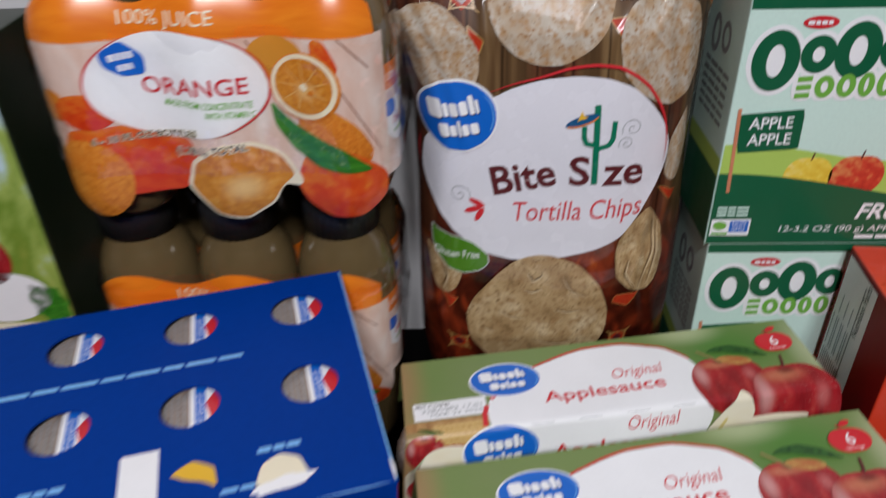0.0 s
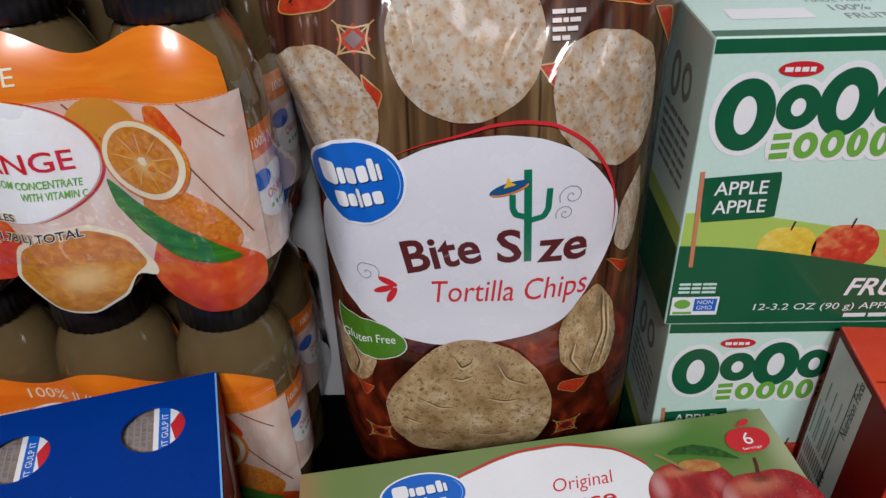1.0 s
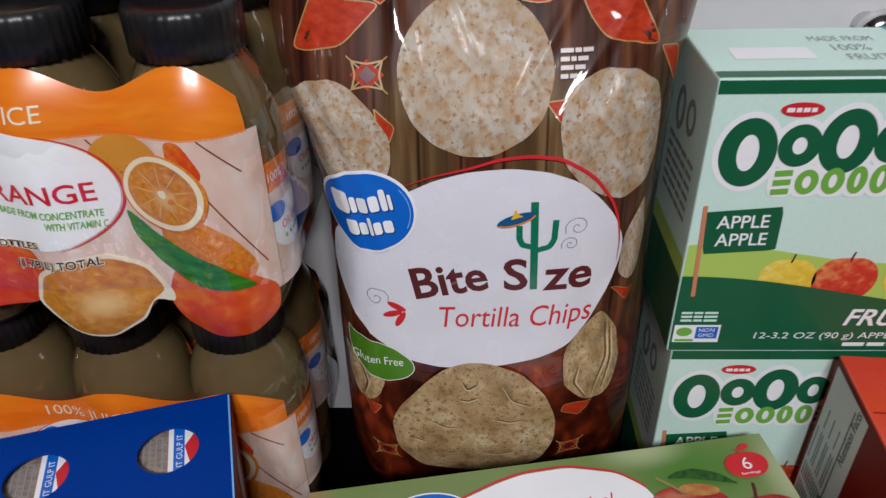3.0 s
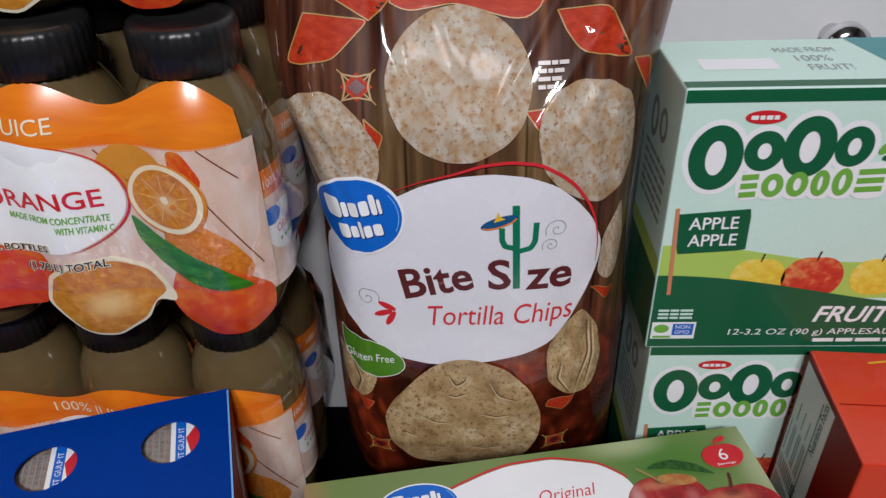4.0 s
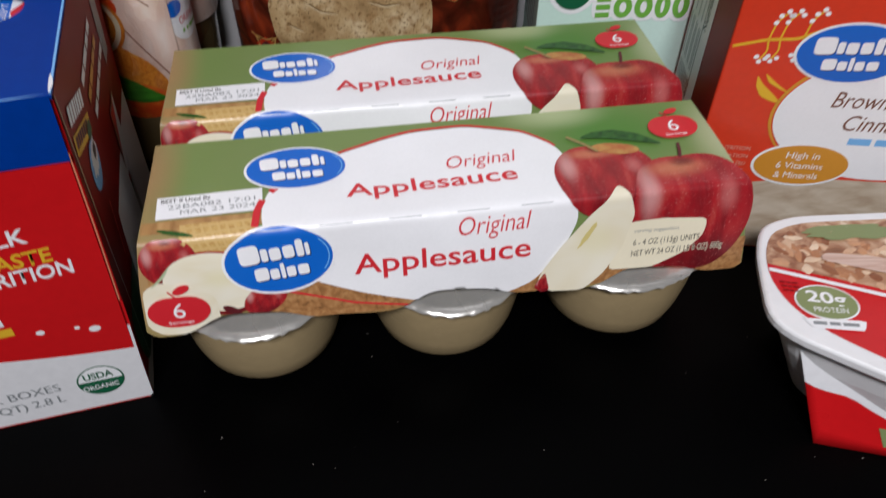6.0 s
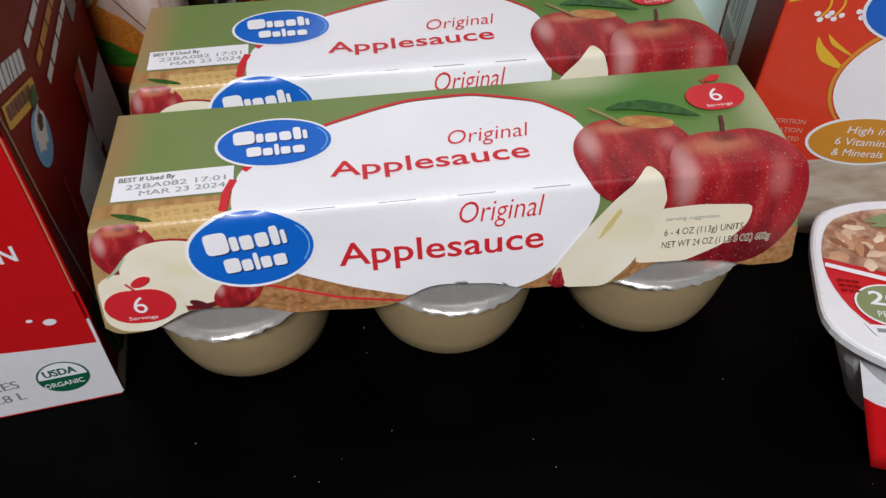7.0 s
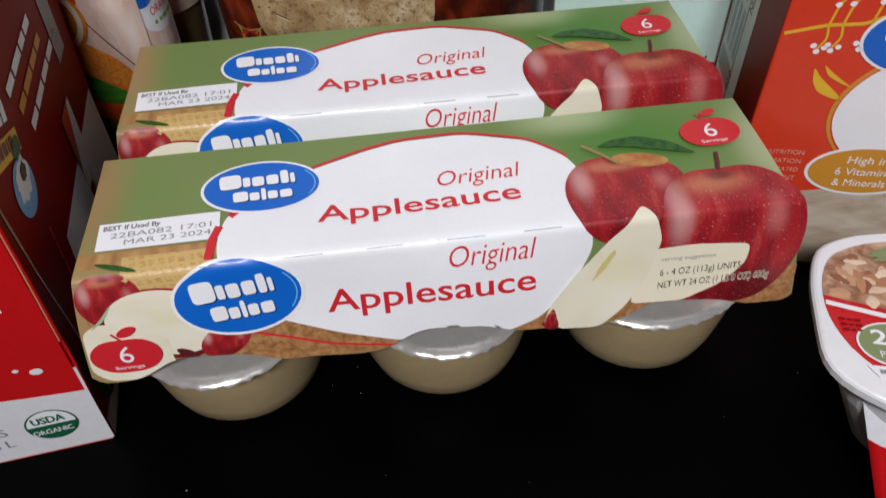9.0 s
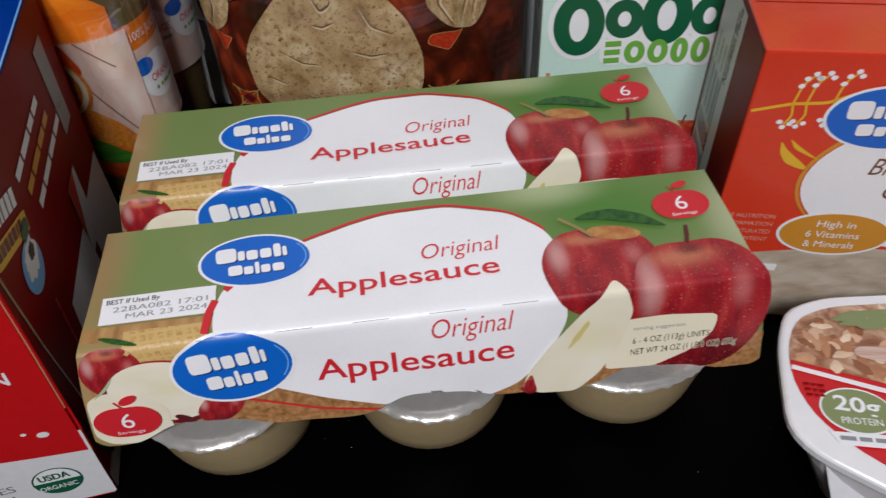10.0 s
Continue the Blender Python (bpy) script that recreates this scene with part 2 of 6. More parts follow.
def bars(x, y, widths, height, gap, surface, raise_by, mat, parent, rot=0.0, name="lettering"):
    """A line of writing too small to read: plain bars."""
    pts, faces = [], []
    c, s, a = math.cos(radians(rot)), math.sin(radians(rot)), 0.0
    for w in widths:
        k = len(pts)
        for p, q in ((a, 0), (a + w, 0), (a + w, height), (a, height)):
            pts.append((x + c * p - s * q, y + s * p + c * q))
        faces.append((k, k + 1, k + 2, k + 3))
        a += w + gap
    return lay(name, pts, faces, [(0, 0)] * len(pts), surface, raise_by, mat, parent)


def plane(o, u, v, n):
    """The surface function of a flat face."""
    o, u, v, n = Vector(o), Vector(u), Vector(v), Vector(n)
    return lambda a, b, h: o + u * a + v * b + n * h


def arc_mark(name, x, y, rx, ry, a0, a1, width, surface, h, mat, parent, rot=0.0):
    """A curved bar: part of an oval ring, or all of it."""
    c, s = math.cos(radians(rot)), math.sin(radians(rot))
    line = []
    for k in range(19):
        a = radians(a0 + (a1 - a0) * k / 18)
        p, q = rx * math.cos(a), ry * math.sin(a)
        line.append((x + c * p - s * q, y + s * p + c * q))
    return stroke(name, line, width, surface, h, mat, parent, n=26)


def store_logo(cx, cy, rx, ry, surface, h, parent, rot=0.0, gap=0.00012):
    """The blue oval mark: a pale rim, a brighter blue crescent, and two rows of plain white rings and bars."""
    blot("logo_oval_rim", ellipse(cx, cy, rx * 1.055, ry * 1.075, rot), surface, h, WHITE, parent, rings=12)
    blot("logo_oval", ellipse(cx, cy, rx, ry, rot), surface, h + gap, BLUE_LOGO, parent, rings=12, label="blue oval store mark")
    arc_mark("logo_glint", cx, cy, rx * 0.93, ry * 0.93, -30, 35, rx * 0.02, surface, h + 1.6 * gap, PALE_BLUE, parent, rot)
    c, s = math.cos(radians(rot)), math.sin(radians(rot))
    at = lambda dx, dy: (cx + c * dx * rx - s * dy * ry, cy + s * dx * rx + c * dy * ry)
    # one rounded block for each mark of the two rows, over a thin dark edge
    for lift, mat, mx, my in ((1.8, LOGO_SHADE, 0.018, -0.035), (2.4, WHITE, 0.0, 0.0)):
        for dx, dy, w, t in ((-0.54, 0.25, 0.19, 0.30), (-0.26, 0.20, 0.065, 0.20), (-0.06, 0.20, 0.105, 0.20), (0.19, 0.23, 0.105, 0.20), (0.40, 0.31, 0.070, 0.28), (0.54, 0.25, 0.040, 0.20),
                             (-0.36, -0.39, 0.130, 0.20), (-0.12, -0.42, 0.085, 0.16), (0.035, -0.35, 0.040, 0.24), (0.19, -0.40, 0.085, 0.16), (0.42, -0.38, 0.105, 0.16)):
            x, y = at(dx + mx, dy + my)
            blot("logo_block", ellipse(x, y, w * rx, t * ry, rot + 4, 24, 0.0, 4.5), surface, h + lift * gap, mat, parent, rings=2)


# ---- setting ----
PAINT = material("white_cabinet_paint", (0.62, 0.62, 0.63), 0.45, vary=0.03, grain=120, bump=0.08, blotch=6)
ROOM_PAINT = material("room_wall_paint", (0.16, 0.15, 0.14), 0.8, vary=0.04, grain=150, bump=0.1, blotch=4)
BLACK_TOP = material("black_table_laminate", (0.0006, 0.0006, 0.0007), 0.40, vary=0.3, grain=900, bump=0.06, blotch=18)
BLACK_TOP.node_tree.nodes["Principled BSDF"].inputs["Specular IOR Level"].default_value = 0.03
CHROME = material("chrome", (0.75, 0.75, 0.76), 0.12, metal=1.0, vary=0.03)
FLOOR = material("dark_floor_boards", (0.12, 0.08, 0.05), 0.5, vary=0.2, grain=60, blotch=5)


def slab(name, x0, y0, z0, x1, y1, z1, mat, label, category, kind="structure", bevel=0.0):
    bm = bmesh.new()
    bmesh.ops.create_cube(bm, size=1)
    for v in bm.verts:
        v.co = Vector(((x0, x1)[v.co.x > 0], (y0, y1)[v.co.y > 0], (z0, z1)[v.co.z > 0]))
    if bevel:
        bmesh.ops.bevel(bm, geom=list(bm.edges), offset=bevel, segments=3, affect="EDGES", profile=0.5)
    ob = new(name, finished(bm, name, mat, smooth=False))
    return tagged(ob, label, category, kind=kind)


table = tagged(new("table"), "smooth black laminate table with a few crumbs on it", "table")
for name, x0, y0, z0, x1, y1, z1 in (("tabletop", -0.9, -0.25, -0.03, 1.1, 0.583, 0.0), ("leg", -0.86, -0.21, -0.7499, -0.80, -0.15, -0.0301), ("leg", 1.00, -0.21, -0.7499, 1.06, -0.15, -0.0301),
                                     ("leg", -0.86, 0.48, -0.7499, -0.80, 0.54, -0.0301), ("leg", 1.00, 0.48, -0.7499, 1.06, 0.54, -0.0301)):
    piece = slab(name, x0, y0, z0, x1, y1, z1, BLACK_TOP, "", "", "", 0.003)
    piece.parent = table
slab("wall_north", -1.6, 0.585, -0.75, 1.8, 0.68, 1.9, PAINT, "plain white painted panel behind the groceries", "wall")
slab("wall_south", -1.6, -2.0, -0.75, 1.8, -1.9, 1.9, ROOM_PAINT, "plain painted room wall", "wall")
slab("wall_west", -1.7, -2.0, -0.75, -1.6, 0.68, 1.9, ROOM_PAINT, "plain painted room wall", "wall")
slab("wall_east", 1.8, -2.0, -0.75, 1.9, 0.68, 1.9, ROOM_PAINT, "plain painted room wall", "wall")
slab("ceiling", -1.7, -2.0, 1.9, 1.9, 0.68, 2.0, ROOM_PAINT, "plain white painted ceiling", "ceiling")
slab("floor", -1.7, -2.0, -0.85, 1.9, 0.68, -0.75, FLOOR, "dark wooden floor", "floor")

knob = new("cabinet_knob", revolved("cabinet_knob", [(0.006, 0), (0.006, 0.008), (0.009, 0.011), (0.0115, 0.016), (0.011, 0.021), (0.006, 0.024)], CHROME))
knob.matrix_world = pose(0.312, 0.5855, 0.258, 90, 0, 0)
tagged(knob, "round polished chrome knob on the white panel", "knob")

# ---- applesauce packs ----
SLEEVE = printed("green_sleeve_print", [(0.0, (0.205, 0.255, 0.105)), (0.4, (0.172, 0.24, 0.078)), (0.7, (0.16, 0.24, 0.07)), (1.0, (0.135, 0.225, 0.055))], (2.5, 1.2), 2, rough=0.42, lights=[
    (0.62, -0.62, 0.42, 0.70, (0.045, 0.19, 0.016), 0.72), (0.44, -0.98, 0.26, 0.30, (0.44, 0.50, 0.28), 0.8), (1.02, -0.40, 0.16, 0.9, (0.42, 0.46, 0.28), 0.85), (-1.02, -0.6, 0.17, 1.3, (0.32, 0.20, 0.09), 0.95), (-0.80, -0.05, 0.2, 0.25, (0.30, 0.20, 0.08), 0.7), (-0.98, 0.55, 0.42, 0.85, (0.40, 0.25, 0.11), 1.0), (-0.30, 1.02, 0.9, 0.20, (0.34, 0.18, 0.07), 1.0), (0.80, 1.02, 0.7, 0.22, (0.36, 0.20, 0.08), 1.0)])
CARD_BACK = material("brown_card", (0.35, 0.25, 0.15), 0.8, vary=0.12, grain=500, bump=0.2)
TAN_WOOD = printed("tan_wood_print", [(0.25, (0.24, 0.11, 0.035)), (0.5, (0.42, 0.23, 0.085)), (0.75, (0.54, 0.33, 0.14))], (14, 2), 6, rough=0.42)
WOOD_EDGE = printed("brown_wood_print", [(0.25, (0.15, 0.06, 0.02)), (0.5, (0.36, 0.17, 0.06)), (0.75, (0.50, 0.28, 0.12))], (40, 3), 6, rough=0.42)
WAFFLE = printed("waffle_print", [(0.3, (0.44, 0.25, 0.07)), (0.6, (0.60, 0.40, 0.14))], (7, 6), 2, rough=0.42)
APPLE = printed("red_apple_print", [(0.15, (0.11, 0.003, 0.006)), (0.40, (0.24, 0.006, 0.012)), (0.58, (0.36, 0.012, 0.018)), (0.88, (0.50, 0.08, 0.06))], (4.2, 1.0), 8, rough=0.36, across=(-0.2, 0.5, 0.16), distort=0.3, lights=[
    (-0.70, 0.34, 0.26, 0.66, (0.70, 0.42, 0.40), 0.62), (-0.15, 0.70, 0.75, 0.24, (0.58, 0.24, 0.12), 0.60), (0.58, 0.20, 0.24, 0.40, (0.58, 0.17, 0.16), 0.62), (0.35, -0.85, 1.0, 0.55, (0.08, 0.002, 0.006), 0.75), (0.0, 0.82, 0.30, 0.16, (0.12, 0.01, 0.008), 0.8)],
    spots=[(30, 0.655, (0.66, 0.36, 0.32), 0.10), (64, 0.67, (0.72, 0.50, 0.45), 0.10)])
APPLE_BLUSH = printed("apple_blush_print", [(0.3, (0.40, 0.09, 0.03)), (0.7, (0.50, 0.28, 0.08))], (1.6, 0.8), 3, rough=0.36)
PALE_GREEN, CORE = ink("pale_green_print", (0.40, 0.48, 0.30)), ink("core_print", (0.62, 0.52, 0.20))
WAFFLE_LINE = ink("waffle_line_print", (0.60, 0.41, 0.16))
STALK = ink("stalk_print", (0.30, 0.22, 0.08))
WEDGE = printed("apple_flesh_print", [(0.2, (0.73, 0.65, 0.44)), (0.5, (0.79, 0.74, 0.58)), (0.8, (0.82, 0.79, 0.67))], (0.9, 1.4), 2, rough=0.42, lights=[(0.1, 0.1, 0.5, 0.5, (0.74, 0.70, 0.42), 0.4)])
LEAF = printed("leaf_print", [(0.3, (0.006, 0.040, 0.006)), (0.7, (0.035, 0.13, 0.02))], (6, 2), 3)
FOIL = material("foil_lid", (0.70, 0.69, 0.65), 0.26, metal=0.65, vary=0.10, grain=160, bump=0.45)
SAUCE_CUP = material("applesauce_cup", (0.40, 0.305, 0.165), 0.30, vary=0.08, grain=220, coat=0.2, blotch=40)

CUP = revolved("cup", [(0.018, 0.0005), (0.0225, 0.0), (0.0268, 0.002), (0.0300, 0.007), (0.0322, 0.015), (0.0342, 0.028), (0.0354, 0.040), (0.0356, 0.0435), (0.0370, 0.0440), (0.0371, 0.0452)], SAUCE_CUP)


def foil_mesh():
    """A crimped foil lid with a pull tab."""
    seg, verts, faces = 120, [(0, 0, 0.0003)], []
    for r in (0.5, 0.9, 1.0, 1.02):
        for k in range(seg):
            a = 2 * math.pi * k / seg
            tab = 0.0034 * max(0.0, math.cos(a + math.pi / 2)) ** 6
            rad = (0.0375 + tab + 0.0003 * math.sin(k * 2.6) + 0.0002 * math.sin(k * 1.3)) * r
            z = -0.0013 + 0.0004 * math.sin(k * 1.9) if r > 1.01 else 0.0006 * noise.noise((40 * rad * math.cos(a), 40 * rad * math.sin(a), 2)) * (r > 0.8)
            if 0.85 < r < 1.01:
                z += 0.0005 * math.sin(k * 3.1) * (r - 0.85) / 0.15
            verts.append((rad * math.cos(a), rad * math.sin(a), z))
    for k in range(seg):
        k2 = (k + 1) % seg
        faces.append((0, 1 + k, 1 + k2))
        for r in range(3):
            faces.append((1 + r * seg + k, 1 + (r + 1) * seg + k, 1 + (r + 1) * seg + k2, 1 + r * seg + k2))
    return mesh_of("foil_lid", verts, faces, FOIL, smooth=True)


LID = foil_mesh()
TOP_Z, TOP_HALF, RIM_Z, RIM_HALF = 0.0897, 0.0220, 0.0500, 0.0360
SLOPE = 0.0414
S_FOLD, S_FOOT = 0.0515, 0.0854
# the card's cross-section: run from the top's far edge, depth, height; the top falls a little forward to a soft fold
SECTION = np.array([(0.0, 0.0220, 0.0897), (0.010, 0.0125, 0.0886), (0.020, 0.0037, 0.0877), (0.030, -0.0053, 0.0867), (0.044, -0.0179, 0.0853), (0.0495, -0.0248, 0.0845),
                    (0.0512, -0.0266, 0.0840), (0.0528, -0.0276, 0.0828), (0.060, -0.0297, 0.0763), (0.0854, -0.0368, 0.0510), (0.0920, -0.0386, 0.0446)])


def sleeve_surface(u, s, h):
    """u along the pack, s down from the top's far edge, over the fold and down the front."""
    if s < 0:
        t = -s / SLOPE
        return Vector((u, TOP_HALF + (RIM_HALF - TOP_HALF) * t, TOP_Z - (TOP_Z - RIM_Z) * t))
    y, z = float(np.interp(s, SECTION[:, 0], SECTION[:, 1])), float(np.interp(s, SECTION[:, 0], SECTION[:, 2]))
    dip = -0.0010 * math.exp(-(((u + 0.02) / 0.05) ** 2)) + 0.0005 * math.sin(u * 70)
    k = min(1.0, max(0.0, (s - 0.049) / 0.005))
    up = Vector((0, -0.11, 0.994)).lerp(Vector((0, -0.963, 0.270)), k).normalized()
    bow = dip * math.sin(math.pi * min(1.0, s / S_FOLD)) + 0.0007 * math.sin(u * 55 + 1.0) * math.sin(math.pi * min(1.0, max(0.0, (s - S_FOLD) / 0.034)))
    return Vector((u, y, z)) + up * (h + bow)


def sleeve_edge(u):
    """Where the card ends in front: cut back in an arc over each lid."""
    near = min(abs(u - c) for c in (-0.0785, 0.0, 0.0785))
    return S_FOOT + 0.0040 - 0.0056 * math.exp(-((near / 0.0185) ** 4)) + 0.0006 * math.sin(u * 160) - 0.004 * max(0.0, (abs(u) - 0.112) / 0.006) ** 2


def sleeve_half(s):
    s = abs(s) if s < 0 else s
    return float(np.interp(s, (0.0, 0.050, 0.070, 0.086), (0.1098, 0.1124, 0.1153, 0.1168)))


def sleeve_mesh():
    rows = [-SLOPE, -SLOPE / 2, -0.0001, *np.linspace(0.0, 0.0490, 22), 0.0504, S_FOLD, 0.0526, 0.0540, *np.linspace(0.058, S_FOOT, 6)]
    nu, verts, uvs, faces = 120, [], [], []
    for j, s in enumerate(rows):
        for i in range(nu + 1):
            k = 2 * i / nu - 1
            u = k * sleeve_half(s)
            q = s
            if j == len(rows) - 1:
                q = sleeve_edge(u)
            verts.append(sleeve_surface(u, q, 0))
            uvs.append((k, 2 * s / 0.087 - 1))
    for j in range(len(rows) - 1):
        for i in range(nu):
            a = j * (nu + 1) + i
            faces.append((a + nu + 1, a + nu + 2, a + 1, a))
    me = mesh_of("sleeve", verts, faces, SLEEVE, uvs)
    return me


def apple_shape(cx, cy, rx, ry, n=44):
    out = []
    for k in range(n):
        a = 2 * math.pi * k / n
        dent = 1 - 0.13 * math.exp(-((a - math.pi / 2) / 0.45) ** 2) - 0.07 * math.exp(-((a - 1.5 * math.pi) / 0.4) ** 2)
        out.append((cx + rx * dent * math.cos(a), cy + ry * dent * math.sin(a)))
    return out


def applesauce_pack(m, label):
    pack = tagged(new("applesauce_pack"), label, "applesauce", "applesauce packs")
    # (u, s) with s counted upwards, so that letters stand the right way
    surf = lambda a, b, h: sleeve_surface(a, min(-b, sleeve_edge(a) - 0.0002), h)
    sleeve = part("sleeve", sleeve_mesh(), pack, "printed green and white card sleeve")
    solid = sleeve.modifiers.new("card", "SOLIDIFY")
    solid.thickness, solid.offset = 0.0006, -1
    e = 0.00012
    patch("wood_print", -0.1118, -0.0815, 0.020, -0.0442, surf, e, TAN_WOOD, sleeve, 40, 10, bottom=lambda x: -0.0815)
    patch("board_print", -0.072, -0.0885, 0.116, -0.0745, surf, 2 * e, WOOD_EDGE, sleeve, 60, 4, bottom=lambda x: -0.0890 + 0.0035 * math.exp(-((min(abs(x), abs(x - 0.0785), abs(x + 0.0785)) / 0.019) ** 4)))
    patch("waffle_print", -0.0985, -0.0600, -0.0715, -0.0462, surf, 2 * e, WAFFLE, sleeve, 14, 8)
    for k in range(10):
        x = -0.1000 + 0.0029 * k
        stroke("waffle_line_print", [(max(-0.0980, x), -0.0464), (min(-0.0720, x + 0.004), -0.0598)], 0.0009, surf, 2.5 * e, WAFFLE_LINE, sleeve, n=16)
    for k in range(5):
        stroke("waffle_line_print", [(-0.0982, -0.0478 - 0.0028 * k), (-0.0718, -0.0466 - 0.0028 * k)], 0.0009, surf, 2.5 * e, WAFFLE_LINE, sleeve, n=10)
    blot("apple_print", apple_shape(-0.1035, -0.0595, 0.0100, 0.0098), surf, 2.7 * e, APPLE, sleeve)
    blot("leaf_print", ellipse(-0.1000, -0.0492, 0.0065, 0.0008, -14), surf, 3.2 * e, LEAF, sleeve, rings=2)
    blot("apple_half_print", rounded([(-0.1146, -0.0700), (-0.1090, -0.0670), (-0.0990, -0.0690), (-0.0900, -0.0790), (-0.0890, -0.0880), (-0.1000, -0.0895), (-0.1110, -0.0890), (-0.1158, -0.0850)], 40, 1), surf, 3.6 * e, WEDGE, sleeve)
    stroke("stem_print", [(-0.1115, -0.0690), (-0.1070, -0.0655), (-0.1035, -0.0610)], 0.0010, surf, 4.2 * e, PALE_GREEN, sleeve, taper=True, n=14)
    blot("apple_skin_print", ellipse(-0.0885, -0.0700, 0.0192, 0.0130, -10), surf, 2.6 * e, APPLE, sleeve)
    blot("apple_half_print", ellipse(-0.0890, -0.0695, 0.0180, 0.0118, -10), surf, 3 * e, WEDGE, sleeve)
    blot("apple_half_print", ellipse(-0.1020, -0.0775, 0.0125, 0.0080, -6), surf, 4 * e, WEDGE, sleeve)
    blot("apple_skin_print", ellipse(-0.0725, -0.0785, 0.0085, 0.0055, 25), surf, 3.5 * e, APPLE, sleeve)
    blot("core_print", ellipse(-0.0850, -0.0815, 0.0036, 0.0014, -30), surf, 4 * e, MAROON, sleeve, rings=2)
    oval = rounded([(-0.0705, -0.0470), (-0.0680, -0.0345), (-0.0560, -0.0235), (-0.0390, -0.0140), (-0.0240, -0.0085), (-0.0110, -0.0055), (0.0110, -0.0052), (0.0330, -0.0118), (0.0445, -0.0225), (0.0475, -0.0315),
                    (0.0440, -0.0450), (0.0465, -0.0600), (0.0400, -0.0725), (0.0290, -0.0840), (0.0170, -0.0882), (-0.0155, -0.0868), (-0.0370, -0.0805), (-0.0545, -0.0735), (-0.0665, -0.0620)], 220, 8)
    blot("white_panel", oval, surf, 5 * e, WHITE, sleeve, rings=24)
    top = [tuple(p + np.array((0, 0.0009))) for p in oval if p[1] > -0.0235 and p[0] > -0.052]
    top.sort()
    stroke("red_line", top, 0.0011, surf, 6 * e, RED_INK, sleeve, n=70)
    stroke("red_line", [(-0.0725, -0.0500), (-0.0715, -0.0440), (-0.0695, -0.0385)], 0.0026, surf, 6 * e, RED_INK, sleeve)
    stroke("red_line", [(-0.0665, -0.0345), (-0.0610, -0.0285)], 0.0024, surf, 6 * e, RED_INK, sleeve, n=8)
    stroke("red_line", [(-0.0640, -0.0765), (-0.0400, -0.0842), (-0.0160, -0.0885)], 0.0008, surf, 6 * e, RED_INK, sleeve)
    store_logo(-0.0567, -0.0215, 0.0185, 0.0117, surf, 7 * e, sleeve, 1)
    store_logo(-0.0655, -0.0632, 0.0192, 0.0127, surf, 7 * e, sleeve, 1)
    for b, sz in ((-0.0301, 0), (-0.0611, 0.0004)):
        words("Original", -0.0005, b, 0.0268, 0.0072 + sz, surf, 8 * e, RED_INK, sleeve, 0.5, 0.2, -0.006)
    for b, wd, sz in ((-0.0408, 0.0650, 0.0076), (-0.0726, 0.0668, 0.0080)):
        words("Applesauce", -0.0392, b, wd, sz, surf, 8 * e, RED_INK, sleeve, 0.2, 0, 0.010)
    patch("date_panel", -0.1070, -0.0436, -0.0695, -0.0315, surf, 5 * e, WHITE, sleeve, 10, 4)
    words("BEST If Used By", -0.1055, -0.0348, 0.0175, 0.0021, surf, 6 * e, BLACK_INK, sleeve, 0, 0, 0.01)
    words("22BA082 17:01", -0.1030, -0.0385, 0.0310, 0.0023, surf, 6 * e, GREY_INK, sleeve, 1)
    words("MAR 23 2024", -0.0985, -0.0418, 0.0265, 0.0023, surf, 6 * e, GREY_INK, sleeve, 1)
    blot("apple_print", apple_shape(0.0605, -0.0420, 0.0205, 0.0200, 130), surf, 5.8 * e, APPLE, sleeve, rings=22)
    blot("apple_blush_print", ellipse(0.0680, -0.0275, 0.0095, 0.0034, -12), surf, 6.6 * e, APPLE_BLUSH, sleeve, rings=4)
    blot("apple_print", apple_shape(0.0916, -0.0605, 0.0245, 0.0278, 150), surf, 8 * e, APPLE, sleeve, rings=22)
    blot("leaf_print", rounded([(0.0545, -0.0195), (0.0610, -0.0160), (0.0700, -0.0155), (0.0800, -0.0200), (0.0880, -0.0282), (0.0760, -0.0240), (0.0650, -0.0205)], 36, 1), surf, 9 * e, LEAF, sleeve, rings=3)
    stroke("stem_print", [(0.0500, -0.0180), (0.0560, -0.0235), (0.0605, -0.0285)], 0.0013, surf, 9 * e, STALK, sleeve)
    stroke("stem_print", [(0.0935, -0.0285), (0.0928, -0.0330), (0.0915, -0.0372)], 0.0013, surf, 9 * e, MAROON, sleeve)
    blot("text_panel_print", rounded([(0.0590, -0.0825), (0.0650, -0.0635), (0.0800, -0.0630), (0.0985, -0.0645), (0.0975, -0.0715), (0.0900, -0.0785), (0.0770, -0.0835)], 44, 1), surf, 9 * e, CREAM, sleeve)
    words("serving suggestion", 0.0690, -0.0680, 0.0180, 0.0014, surf, 10 * e, GREY_INK, sleeve, -1)
    for txt, tx, ty, tw in (("6 - 4 OZ (113g) UNITS", 0.0688, -0.0736, 0.0272), ("NET WT 24 OZ (1 LB 8 OZ) 680g", 0.0683, -0.0781, 0.0377)):
        words(txt, tx, ty, tw, 0.0025, surf, 9.6 * e, CREAM, sleeve, 0.5, 0.05, 0.045)
    words("6 - 4 OZ (113g) UNITS", 0.0689, -0.0735, 0.0270, 0.0024, surf, 10 * e, BLACK_INK, sleeve, 0.5, 0.05)
    words("NET WT 24 OZ (1 LB 8 OZ) 680g", 0.0684, -0.0780, 0.0375, 0.0024, surf, 10 * e, BLACK_INK, sleeve, 0.5, 0.05)
